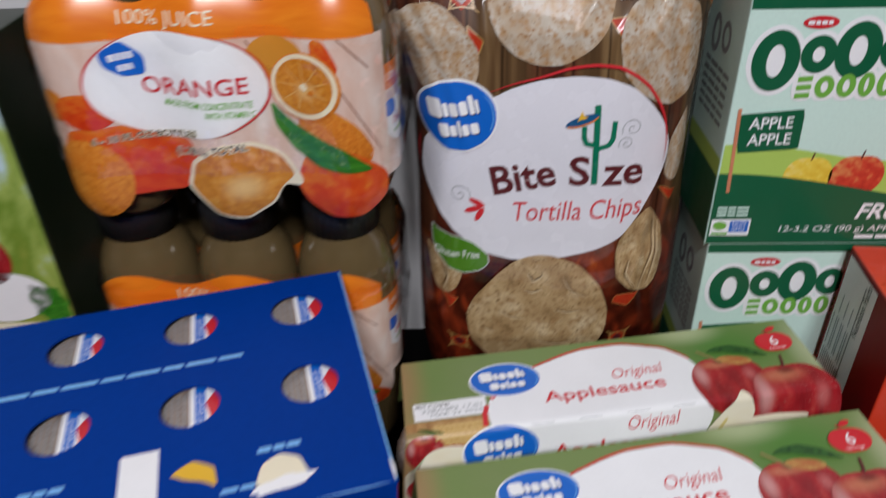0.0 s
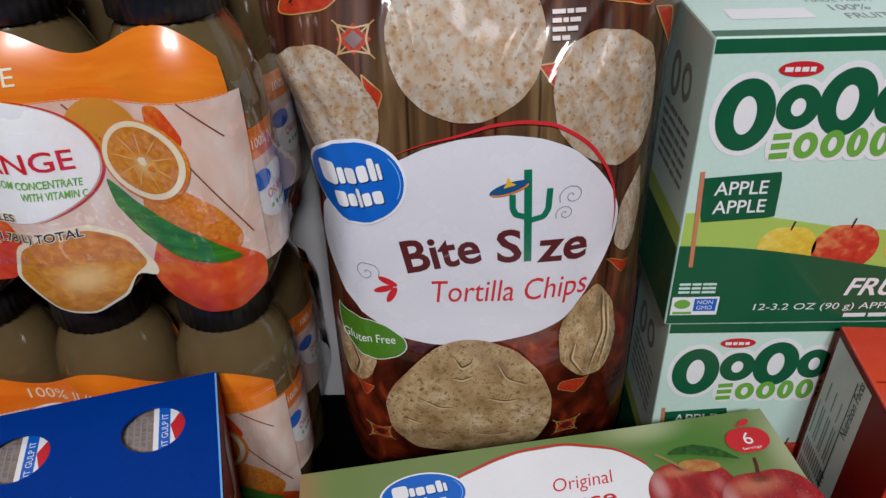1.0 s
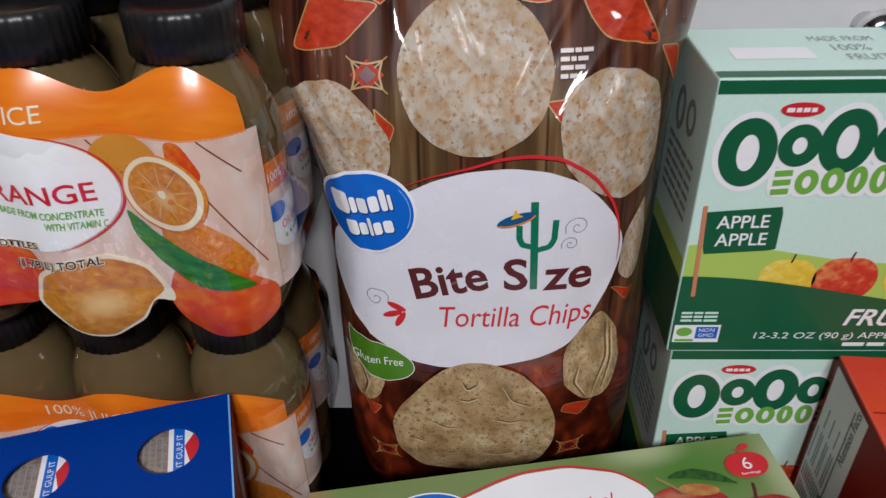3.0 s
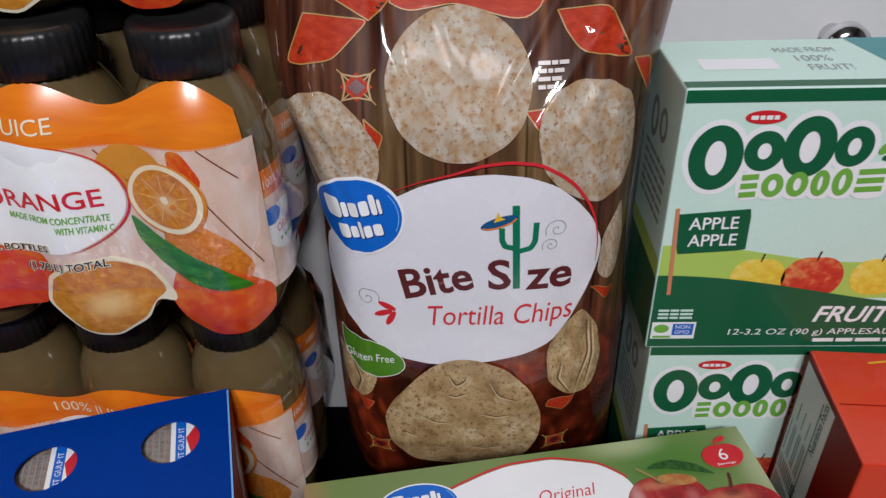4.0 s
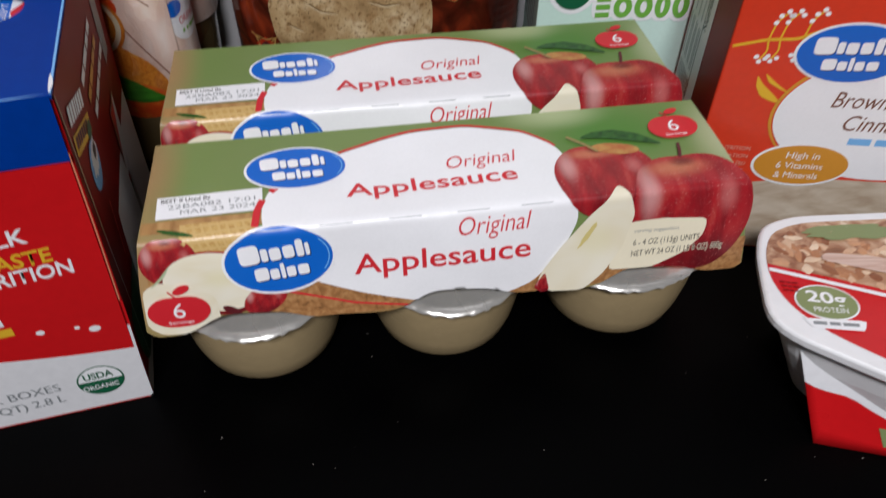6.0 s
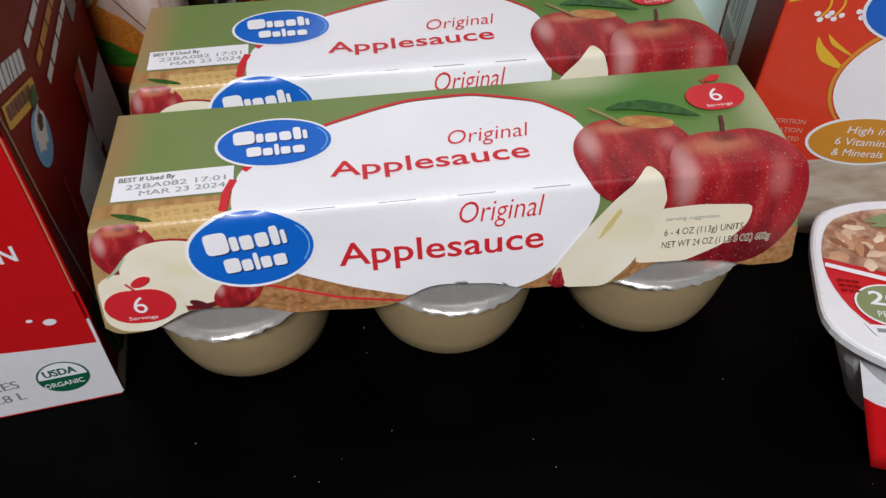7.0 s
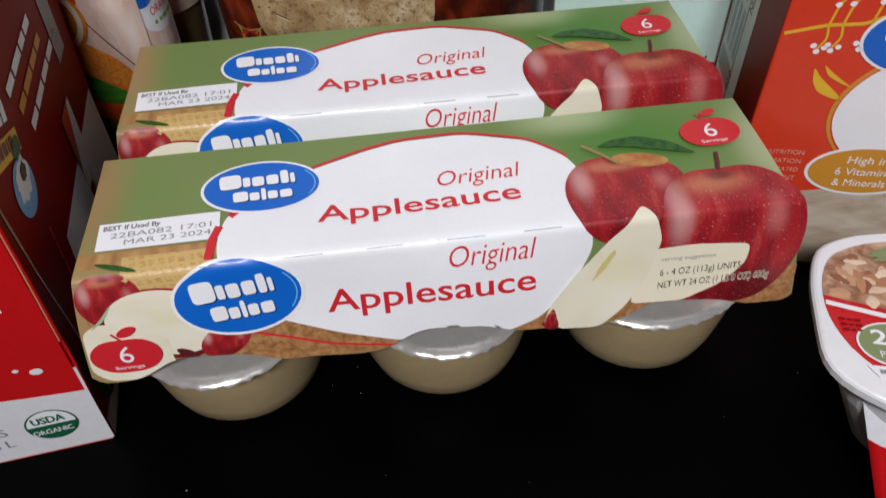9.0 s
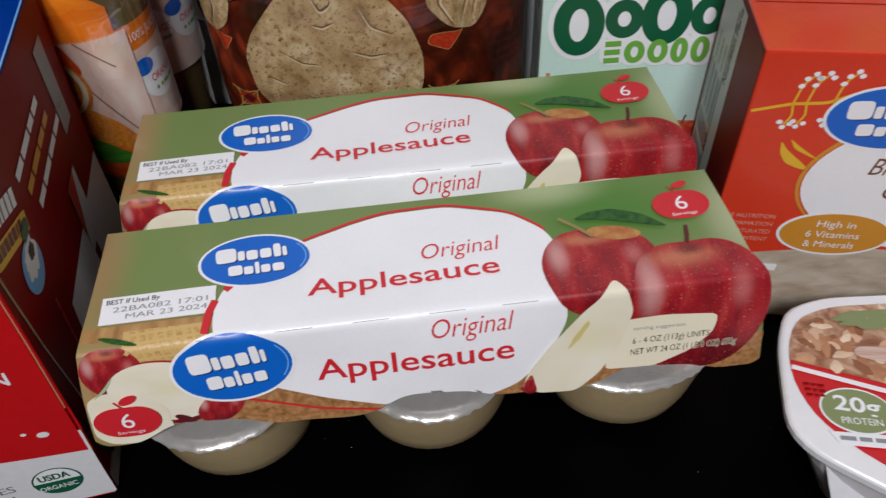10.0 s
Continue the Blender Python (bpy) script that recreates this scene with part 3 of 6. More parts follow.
    blot("wedge_print", rounded([(0.0624, -0.0480), (0.0665, -0.0520), (0.0685, -0.0600), (0.0646, -0.0730), (0.0575, -0.0830), (0.0498, -0.0895), (0.0400, -0.0905), (0.0300, -0.0860), (0.0320, -0.0800), (0.0399, -0.0698), (0.0520, -0.0570)], 140, 5), surf, 11 * e, WEDGE, sleeve, rings=24)
    blot("wedge_core_print", ellipse(0.0500, -0.0665, 0.0060, 0.0011, 55, 24, 0.3), surf, 12 * e, CORE, sleeve, rings=2)
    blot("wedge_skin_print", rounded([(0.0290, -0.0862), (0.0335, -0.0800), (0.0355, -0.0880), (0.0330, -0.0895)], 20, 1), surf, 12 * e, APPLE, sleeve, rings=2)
    for cx, cy, rx, ry in ((0.0951, -0.0176, 0.0103, 0.0082), (-0.1035, -0.0792, 0.0110, 0.0070)):
        blot("badge", apple_shape(cx, cy, rx, ry), surf, 9 * e, RED_INK, sleeve, label="red apple badge")
        blot("badge_leaf", ellipse(cx + 0.0022, cy + ry * 1.25, 0.0032, 0.0016, 22), surf, 9 * e, RED_INK, sleeve, rings=2)
        stroke("badge_stem", [(cx - 0.0025, cy + ry * 1.22), (cx - 0.0003, cy + ry * 0.85)], 0.0006, surf, 9 * e, RED_INK, sleeve, n=6)
        words("6", cx - 0.0020, cy - ry * 0.36, 0.0042, ry * 0.88, surf, 10 * e, WHITE, sleeve)
        words("Servings", cx - 0.0045, cy - ry * 0.72, 0.0090, ry * 0.18, surf, 10 * e, WHITE, sleeve)
    for u in (-0.075, -0.050, -0.025, 0.0, 0.024):
        stroke("perforation", [(u, -S_FOLD - 0.0002), (u + 0.012, -S_FOLD - 0.0002)], 0.0002, surf, 8 * e, GREY_INK, sleeve, n=4)
    for i in (-1, 0, 1):
        for up in (0, 1):
            cup = part("cup", CUP, pack, "beige applesauce in a clear plastic cup")
            cup.matrix_basis = pose(0.0785 * i, 0.0010, 0.0825, 180, 0, 0) @ Matrix.Diagonal((0.76, 0.66, 0.86, 1)) if up else pose(0.0785 * i, -0.0022, 0.0)
            if not up:
                lid = part("foil_lid", LID, cup, "crimped silver foil lid")
                lid.matrix_basis = pose(0, 0, 0.0458, 0, 0, 0 if i < 1 else -30)
    pack.matrix_world = m
    return pack


applesauce_pack(pose(0.1718, 0.3672, 0, 0, 0, 10.0), "green and white applesauce six-pack standing on the black table")
applesauce_pack(pose(0.1602, 0.4388, 0, 0, 0, 9.7), "green and white applesauce six-pack behind another one")

# ---- chip bag ----
BAG = bpy.data.materials.new("brown_wood_printed_bag_film")
BAG.use_nodes = True


def bag_material(m):
    """Printed boards of several browns, olive in the middle, a smouldering red at the foot, under a glossy film."""
    n, l = m.node_tree.nodes, m.node_tree.links
    b = n["Principled BSDF"]
    b.inputs["Roughness"].default_value, b.inputs["Coat Weight"].default_value, b.inputs["Coat Roughness"].default_value = 0.4, 0.75, 0.05
    b.inputs["Specular IOR Level"].default_value = 0.12
    co, sep = n.new("ShaderNodeTexCoord"), n.new("ShaderNodeSeparateXYZ")
    l.new(co.outputs["Object"], sep.inputs[0])

    def grain(scale, detail, distort=0.0):
        mp, ns = n.new("ShaderNodeMapping"), n.new("ShaderNodeTexNoise")
        mp.inputs["Scale"].default_value = scale
        ns.inputs["Scale"].default_value, ns.inputs["Detail"].default_value, ns.inputs["Distortion"].default_value = 1.0, detail, distort
        l.new(co.outputs["Object"], mp.inputs[0])
        l.new(mp.outputs[0], ns.inputs["Vector"])
        return ns.outputs[0]

    def ramp(value, stops):
        r = n.new("ShaderNodeValToRGB")
        e = r.color_ramp.elements
        while len(e) < len(stops):
            e.new(0.5)
        for k, (at, c) in enumerate(stops):
            e[k].position, e[k].color = at, (*c, 1)
        l.new(value, r.inputs[0])
        return r.outputs[0]

    def mixed(factor, a, c, kind="MIX"):
        mx = n.new("ShaderNodeMix")
        mx.data_type, mx.blend_type = "RGBA", kind
        if isinstance(factor, float):
            mx.inputs["Factor"].default_value = factor
        else:
            l.new(factor, mx.inputs["Factor"])
        l.new(a, mx.inputs["A"])
        l.new(c, mx.inputs["B"])
        return mx.outputs["Result"]

    def between(value, lo, hi):
        mr = n.new("ShaderNodeMapRange")
        mr.inputs["From Min"].default_value, mr.inputs["From Max"].default_value = lo, hi
        l.new(value, mr.inputs["Value"])
        return mr.outputs[0]

    boards = ramp(grain((170, 1, 7), 9, 0.3), ((0.28, (0.020, 0.006, 0.004)), (0.5, (0.085, 0.026, 0.013)), (0.74, (0.20, 0.085, 0.036))))
    olive = ramp(grain((150, 1, 7), 9, 0.4), ((0.28, (0.030, 0.015, 0.006)), (0.5, (0.115, 0.062, 0.026)), (0.74, (0.26, 0.165, 0.075))))
    wood = mixed(ramp(grain((34, 1, 0.2), 0), ((0.47, (0, 0, 0)), (0.53, (1, 1, 1)))), boards, olive)
    # joints between the boards
    joint = n.new("ShaderNodeMath")
    joint.operation = "PINGPONG"
    joint.inputs[1].default_value = 0.0085
    l.new(sep.outputs["X"], joint.inputs[0])
    wood = mixed(1.0, wood, ramp(between(joint.outputs[0], 0.0, 0.0010), ((0.0, (0.18, 0.14, 0.12)), (1.0, (1, 1, 1)))), "MULTIPLY")
    # the darker head of the print
    wood = mixed(between(sep.outputs["Z"], 0.262, 0.275), wood, boards)
    ember = ramp(grain((60, 1, 34), 7, 1.2), ((0.30, (0.014, 0.002, 0.001)), (0.50, (0.075, 0.010, 0.004)), (0.66, (0.22, 0.028, 0.008)), (0.80, (0.42, 0.09, 0.015))))
    l.new(mixed(between(sep.outputs["Z"], 0.165, 0.125), wood, ember), b.inputs["Base Color"])


bag_material(BAG)
CHIP = printed("tortilla_chip_print", [(0.25, (0.31, 0.21, 0.12)), (0.42, (0.42, 0.35, 0.27)), (0.55, (0.49, 0.44, 0.37)), (0.8, (0.55, 0.51, 0.45))], (2.6, 1.8), 9, rough=0.45, coat=0.05, film=0.06, gloss=0.10, spots=[(2.8, 0.44, (0.40, 0.25, 0.12), 0.30), (7, 0.48, (0.36, 0.21, 0.10), 0.22), (12, 0.57, (0.26, 0.13, 0.05), 0.16), (18, 0.68, (0.06, 0.03, 0.015), 0.08)])
CHIP_REAL = printed("tortilla_chips_in_window", [(0.28, (0.16, 0.09, 0.035)), (0.42, (0.38, 0.25, 0.12)), (0.58, (0.50, 0.36, 0.19)), (0.75, (0.64, 0.50, 0.31))], (3.0, 2.6), 10, rough=0.4, coat=0.45, film=0.05, gloss=0.15, spots=[(2.2, 0.55, (0.62, 0.49, 0.31), 0.2), (6, 0.50, (0.33, 0.20, 0.09), 0.20), (15, 0.56, (0.20, 0.11, 0.045), 0.16), (34, 0.60, (0.12, 0.07, 0.03), 0.10)], distort=0.35)
# the first ink draws shadow along the chips' edges and creases
CHIP_EDGE_SHADE, CHIP_LIGHT, PALE_PRINT = ink("chip_edge_shade", (0.13, 0.075, 0.03), 0.3, 0.3), ink("chip_rim_print", (0.60, 0.47, 0.29), 0.4, 0.3), ink("pale_bag_print", (0.62, 0.55, 0.53), 0.4, 0.1)
BAG_RED = printed("red_triangle_print", [(0.3, (0.34, 0.02, 0.008)), (0.7, (0.50, 0.05, 0.015))], (4, 4), 4, rough=0.4, coat=0.45, film=0.05, gloss=0.12)
BAG_WHITE = ink("bag_white_print", (0.74, 0.74, 0.80), 0.26, 0.6)
CACTUS = ink("cactus_green_print", (0.006, 0.17, 0.09), 0.26, 0.6)
BAG_GOLD = ink("bag_gold_print", (0.42, 0.24, 0.07), 0.4, 0.3)
HAT_BLUE = ink("hat_blue_print", (0.012, 0.09, 0.22), 0.26, 0.6)
PILL = ink("leaf_green_print", (0.07, 0.22, 0.015), 0.26, 0.6)
BAG_X, BAG_HALF, BAG_TOP, BAG_BACK = 0.1290, 0.0840, 0.352, 0.548


def bag_half(z):
    return BAG_HALF * (1 - 0.05 * math.exp(-(((z - 0.19) / 0.05) ** 2)) + 0.16 * min(1, max(0, (z - 0.25) / 0.06))) * (1 - 0.10 * math.exp(-((z / 0.02) ** 2)))


def bag_flank(x, z):
    """Half the bag's width on the side of x; the flank beside the juice is drawn in below its head."""
    if x >= BAG_X:
        return bag_half(z)
    return float(np.interp(z, (0.0, 0.05, 0.13, 0.20, 0.24, 0.27, 0.30), (0.068, 0.075, 0.0745, 0.0735, 0.081, 0.093, 0.097)))


def bag_lean(z):
    """How far the head of the bag leans back."""
    return 1.3 * max(0.0, z - 0.175) ** 2


def bag_front(x, z):
    """How far ahead the front of the bag stands at x, z: a pillow with creases."""
    half = bag_flank(x, z)
    k = min(0.9999, abs(x - BAG_X) / half)
    body = (1 - k ** (3.4 if x >= BAG_X else 6.0)) ** 0.60
    full = min(1.0, max(0.0, (BAG_TOP - z) / 0.10)) ** 0.55 * (0.45 + 0.55 * min(1.0, max(0.0, z / 0.075)) ** 0.6)
    y = BAG_BACK - 0.012 - 0.052 * body * full + bag_lean(z)
    side = (x - BAG_X) / half
    y -= 0.0028 * noise.noise((x * 16, z * 9, 3)) * body
    # long upright creases in the film, sharper towards the head
    for at, slant, wide, high, foot in ((-0.40, 0.08, 0.024, 0.0012, 0.228), (-0.30, -0.20, 0.030, 0.0012, 0.24), (0.16, 0.62, 0.022, 0.0013, 0.242), (0.40, 0.75, 0.022, 0.0012, 0.240), (0.60, 0.55, 0.030, 0.0015, 0.23), (0.02, -0.40, 0.030, 0.0010, 0.27)):
        grow = min(1.0, max(0.0, (z - foot) / 0.03))
        y -= high * grow * math.exp(-(((side - at - slant * (z - 0.26) / 0.1) / wide) ** 2))
    for at, wide, high, low in ((-0.80, 0.05, 0.0018, 0.02), (0.80, 0.05, 0.0020, 0.02), (0.66, 0.04, 0.0014, 0.05), (-0.68, 0.04, 0.0012, 0.05)):
        y -= high * math.exp(-(((side - at - 0.06 * math.sin(z * 40)) / wide) ** 2)) * min(1.0, max(0.0, (z - low) / 0.03))
    y += 0.0030 * math.exp(-(((z - 0.118 - 0.03 * side) / 0.008) ** 2)) * body * max(0, side)
    return y


def bag_surface(a, b, h):
    # the print runs along the film, so it stands a little lower where the film leans back
    b -= 0.75 * bag_lean(b)
    return Vector((a, bag_front(a, b) - h, b))


def chip_bag():
    bag = tagged(new("tortilla_chip_bag"), "glossy brown printed bag of bite size tortilla chips standing upright", "chip bag")
    verts, uvs, faces, nx, nz = [], [], [], 150, 130
    for j in range(nz + 1):
        z = BAG_TOP * j / nz
        for i in range(nx + 1):
            k = math.sin((2 * i / nx - 1) * math.pi / 2)
            x = BAG_X + k * bag_flank(BAG_X + k, z)
            verts.append((x, bag_front(x, z), z))
            uvs.append((k, 2 * j / nz - 1))
    for j in range(nz):
        for i in range(nx):
            a = j * (nx + 1) + i
            faces.append((a, a + 1, a + nx + 2, a + nx + 1))
    off = len(verts)
    for j in range(nz + 1):
        z = BAG_TOP * j / nz
        for i in range(9):
            k = 2 * i / 8 - 1
            verts.append((BAG_X + k * bag_flank(BAG_X + k, z) * 0.999, BAG_BACK - 0.0115 + bag_lean(z) + 0.020 * (1 - k * k) * min(1, (BAG_TOP - z) / 0.1), z))
            uvs.append((k, 2 * j / nz - 1))
    for j in range(nz):
        for i in range(8):
            a = off + j * 9 + i
            faces.append((a + 9, a + 10, a + 1, a))
    part("film", mesh_of("film", verts, faces, BAG, uvs, smooth=True), bag)
    film = bag.children[0]
    s, e = bag_surface, 0.00026
    # the red star points round the head of the print
    for pts in ([(0.0606, 0.3124), (0.0884, 0.3095), (0.0725, 0.2906), (0.0520, 0.2870)], [(0.0882, 0.3090), (0.0960, 0.3175), (0.1000, 0.3290), (0.0820, 0.3330), (0.0700, 0.3220)],
                [(0.0967, 0.3175), (0.1030, 0.3120), (0.1228, 0.3165), (0.1466, 0.3080), (0.1537, 0.3079), (0.1609, 0.3155), (0.1560, 0.3300), (0.1020, 0.3300)],
                [(0.1656, 0.3118), (0.1879, 0.3132), (0.1985, 0.2865), (0.1752, 0.2924), (0.1692, 0.3021)], [(0.1990, 0.2850), (0.2080, 0.2820), (0.2095, 0.2600), (0.2023, 0.2769)],
                [(0.1523, 0.2663), (0.1626, 0.2675), (0.1584, 0.2570)], [(0.0440, 0.2690), (0.0490, 0.2774), (0.0450, 0.2620)], [(0.0850, 0.2640), (0.0930, 0.2560), (0.0905, 0.2480), (0.0860, 0.2560)],
                [(0.1830, 0.1026), (0.1769, 0.0930), (0.1673, 0.0977), (0.1690, 0.1020)], [(0.1861, 0.1691), (0.1990, 0.1620), (0.1951, 0.1576)], [(0.0700, 0.1040), (0.0790, 0.1010), (0.0740, 0.0940)]):
        o = resampled(pts, 28)
        blot("red_print", o, s, e, BAG_RED, film, rings=4)
        stroke("gold_line", o, 0.00060 if pts[0][1] > 0.2 else 0.0003, s, 2 * e, BAG_GOLD, film, closed=True, n=50)
    # square motifs, a dark heart in a gold star
    for cx, cz, r, dark in ((0.0826, 0.2785, 0.0085, 1), (0.0795, 0.0680, 0.0075, 0), (0.1739, 0.0690, 0.0075, 0)):
        blot("red_print", [(cx, cz + r * 0.8), (cx - r * 0.8, cz), (cx, cz - r * 0.8), (cx + r * 0.8, cz)], s, e, BAG_RED, film, rings=2)
        for k in range(4):
            a = math.pi / 4 + k * math.pi / 2
            stroke("gold_line", [(cx + r * math.cos(a), cz + r * math.sin(a)), (cx + r * 0.55 * math.cos(a + 0.8), cz + r * 0.55 * math.sin(a + 0.8)), (cx + r * math.cos(a + math.pi / 2), cz + r * math.sin(a + math.pi / 2))], 0.0008, s, 2 * e, BAG_GOLD, film, n=14)
            stroke("gold_line", [(cx + 0.5 * r * math.cos(a), cz + 0.5 * r * math.sin(a)), (cx + 1.35 * r * math.cos(a), cz + 1.35 * r * math.sin(a))], 0.0006, s, 2 * e, BAG_GOLD, film, n=6)
        blot("dark_print", [(cx, cz + r * 0.45), (cx - r * 0.45, cz), (cx, cz - r * 0.45), (cx + r * 0.45, cz)], s, 2 * e, MAROON, film, rings=2)
    for outline in (ellipse(0.1247, 0.2785, 0.0303, 0.0366, 0, 90, 0.02),
                    rounded([(0.0481, 0.2650), (0.0567, 0.2741), (0.0672, 0.2766), (0.0745, 0.2735), (0.0839, 0.2631), (0.0907, 0.2504), (0.0907, 0.2387), (0.0886, 0.2310), (0.0640, 0.2250), (0.0572, 0.2382), (0.0530, 0.2530)], 80, 2),
                    rounded([(0.1577, 0.2556), (0.1595, 0.2661), (0.1643, 0.2749), (0.1753, 0.2799), (0.1879, 0.2783), (0.1985, 0.2690), (0.2020, 0.2538), (0.2020, 0.2310), (0.1975, 0.2210), (0.1894, 0.2159), (0.1793, 0.2188), (0.1682, 0.2270), (0.1602, 0.2382)], 80, 2),
                    rounded([(0.1985, 0.2121), (0.1951, 0.2043), (0.1900, 0.1941), (0.1887, 0.1755), (0.1939, 0.1692), (0.1995, 0.1700), (0.2020, 0.1880)], 50, 2)):
        blot("chip_print", outline, s, 3 * e, CHIP, film, rings=18, label="speckled round tortilla chip picture")
    # clear windows, through which the chips show: whole rounds stacked on edge, one flat in the foot window
    right_window = rounded([(0.1664, 0.1319), (0.1678, 0.1416), (0.1744, 0.1508), (0.1824, 0.1593), (0.1917, 0.1436), (0.1955, 0.1228), (0.1931, 0.1100), (0.1874, 0.1017), (0.1759, 0.1059), (0.1678, 0.1157)], 50, 1)
    left_window = rounded([(0.0615, 0.1330), (0.0639, 0.1140), (0.0666, 0.1055), (0.0713, 0.1028), (0.0780, 0.1081), (0.0818, 0.1188), (0.0780, 0.1320)], 40, 1)
    foot_window = rounded([(0.0835, 0.0926), (0.0882, 0.1042), (0.1008, 0.1195), (0.1097, 0.1282), (0.1212, 0.1325), (0.1326, 0.1318), (0.1470, 0.1249), (0.1591, 0.1112), (0.1653, 0.0940), (0.1652, 0.0792), (0.1586, 0.0606), (0.1460, 0.0541), (0.1205, 0.0515), (0.0979, 0.0551), (0.0859, 0.0732)], 80, 2)
    blot("chip_window", right_window, s, 3 * e, CHIP_REAL, film, rings=9, label="clear window with tortilla chips behind")
    blot("chip_window", left_window, s, 3 * e, CHIP_REAL, film, rings=9, label="clear window with tortilla chips behind")
    # edges of the stacked chips: a painted dark shadow line and a pale rim
    for x0, z0, x1, z1, bend in ((0.1850, 0.1530, 0.1815, 0.1050, 0.0045), (0.1880, 0.1480, 0.1868, 0.1065, 0.0025), (0.1740, 0.1270, 0.1790, 0.1060, -0.0040), (0.0690, 0.1270, 0.0695, 0.1050, 0.0035)):
        stroke("chip_edge", [(x0, z0), ((x0 + x1) / 2 + bend, (z0 + z1) / 2), (x1, z1)], 0.0009, s, 3.6 * e, CHIP_EDGE_SHADE, film, taper=True, n=24)
        stroke("chip_rim", [(x0 + 0.0011, z0), ((x0 + x1) / 2 + bend + 0.0011, (z0 + z1) / 2), (x1 + 0.0011, z1)], 0.0009, s, 3.5 * e, CHIP_LIGHT, film, taper=True, n=24)
    panel = rounded([(0.0622, 0.1954), (0.0600, 0.1780), (0.0632, 0.1682), (0.0697, 0.1565), (0.0765, 0.1474), (0.0927, 0.1345), (0.1097, 0.1292), (0.1355, 0.1303), (0.1552, 0.1352), (0.1678, 0.1416), (0.1770, 0.1553), (0.1843, 0.1717), (0.1893, 0.1849), (0.1893, 0.1946),
                     (0.1842, 0.2081), (0.1766, 0.2192), (0.1669, 0.2293), (0.1541, 0.2351), (0.1394, 0.2369), (0.1222, 0.2350), (0.1072, 0.2303), (0.0970, 0.2247), (0.0760, 0.2180)], 100, 1)
    blot("white_panel", panel, s, 4 * e, BAG_WHITE, film, rings=14)
    stroke("red_line", [(0.0945, 0.2275), (0.1073, 0.2326), (0.1222, 0.2366), (0.1344, 0.2411), (0.1466, 0.2428), (0.1589, 0.2412), (0.1678, 0.2353), (0.1746, 0.2288), (0.1822, 0.2163), (0.1857, 0.2062), (0.1875, 0.1946), (0.1870, 0.1840)], 0.0017, s, 5 * e, RED_INK, film, taper=True, n=60)
    stroke("red_line", [(0.0600, 0.1960), (0.0588, 0.1860), (0.0590, 0.1770)], 0.0009, s, 5 * e, RED_INK, film, taper=True, n=16)
    blot("chip_window", foot_window, s, 4.5 * e, CHIP_REAL, film, rings=14, label="clear window with a round tortilla chip behind")
    # folds and breaks in the round chip: shadow drawn as dark strokes, with pale rims
    for line, w in (([(0.1180, 0.1215), (0.1215, 0.1150), (0.1260, 0.1180), (0.1265, 0.1215)], 0.0012), ([(0.1165, 0.1090), (0.1215, 0.1075), (0.1270, 0.1100)], 0.0008), ([(0.1330, 0.0960), (0.1420, 0.0935), (0.1500, 0.0950)], 0.0007),
                    ([(0.1010, 0.0960), (0.1100, 0.0900), (0.1190, 0.0890)], 0.0006), ([(0.1380, 0.1180), (0.1430, 0.1080), (0.1530, 0.1040)], 0.0006), ([(0.0930, 0.0830), (0.1010, 0.0790)], 0.0006), ([(0.1240, 0.0720), (0.1360, 0.0690), (0.1480, 0.0720)], 0.0006)):
        stroke("chip_edge", line, w, s, 5.2 * e, CHIP_EDGE_SHADE, film, taper=True, n=20)
        stroke("chip_rim", [(x, z - 0.0009) for x, z in line], w * 1.2, s, 5.1 * e, CHIP_LIGHT, film, taper=True, n=20)
    store_logo(0.0796, 0.2150, 0.0198, 0.0192, s, 6 * e, film, 6, 0.0005)
    words("Bite", 0.0987, 0.1704, 0.0330, 0.0160, s, 5 * e, MAROON, film, 11, 0, 0.022)
    words("S", 0.1372, 0.1762, 0.0105, 0.0160, s, 5 * e, MAROON, film, 2, 0, 0.022)
    words("ze", 0.1541, 0.1756, 0.0216, 0.0160, s, 5 * e, MAROON, film, -2, 0, 0.022)
    words("Tortilla Chips", 0.1078, 0.1543, 0.0690, 0.0118, s, 5 * e, RED_INK, film, 1.2, 0.12)
    stroke("cactus", [(0.1501, 0.1763), (0.1490, 0.2212)], 0.0032, s, 6 * e, CACTUS, film)
    stroke("cactus", [(0.1497, 0.1968), (0.1560, 0.1985), (0.1578, 0.2020), (0.1582, 0.2118)], 0.0026, s, 6 * e, CACTUS, film)
    stroke("cactus", [(0.1495, 0.1985), (0.1445, 0.2000), (0.1432, 0.2030), (0.1430, 0.2096)], 0.0026, s, 6 * e, CACTUS, film)
    blot("hat", ellipse(0.1418, 0.2128, 0.0086, 0.0026, 20), s, 7 * e, HAT_BLUE, film, rings=2)
    arc_mark("hat_band", 0.1418, 0.2126, 0.0080, 0.0022, 190, 350, 0.0007, s, 7.5 * e, ORANGE, film, 20)
    blot("hat", rounded([(0.1392, 0.2128), (0.1446, 0.2146), (0.1424, 0.2156), (0.1412, 0.2184), (0.1402, 0.2148)], 30, 1), s, 8 * e, YELLOW, film, rings=2)
    for cx, cz, sg, r in ((0.1677, 0.2069, 1, 0.00055), (0.1650, 0.1986, 1, 0.00040), (0.0805, 0.1700, -1, 0.00058)):
        spiral = [(cx + sg * r * (0.6 + k * 0.62) * math.cos(0.62 * k), cz + r * (0.6 + k * 0.62) * math.sin(0.62 * k)) for k in range(17)]
        stroke("swirl", spiral, 0.0004, s, 5 * e, GREY_INK, film, n=80)
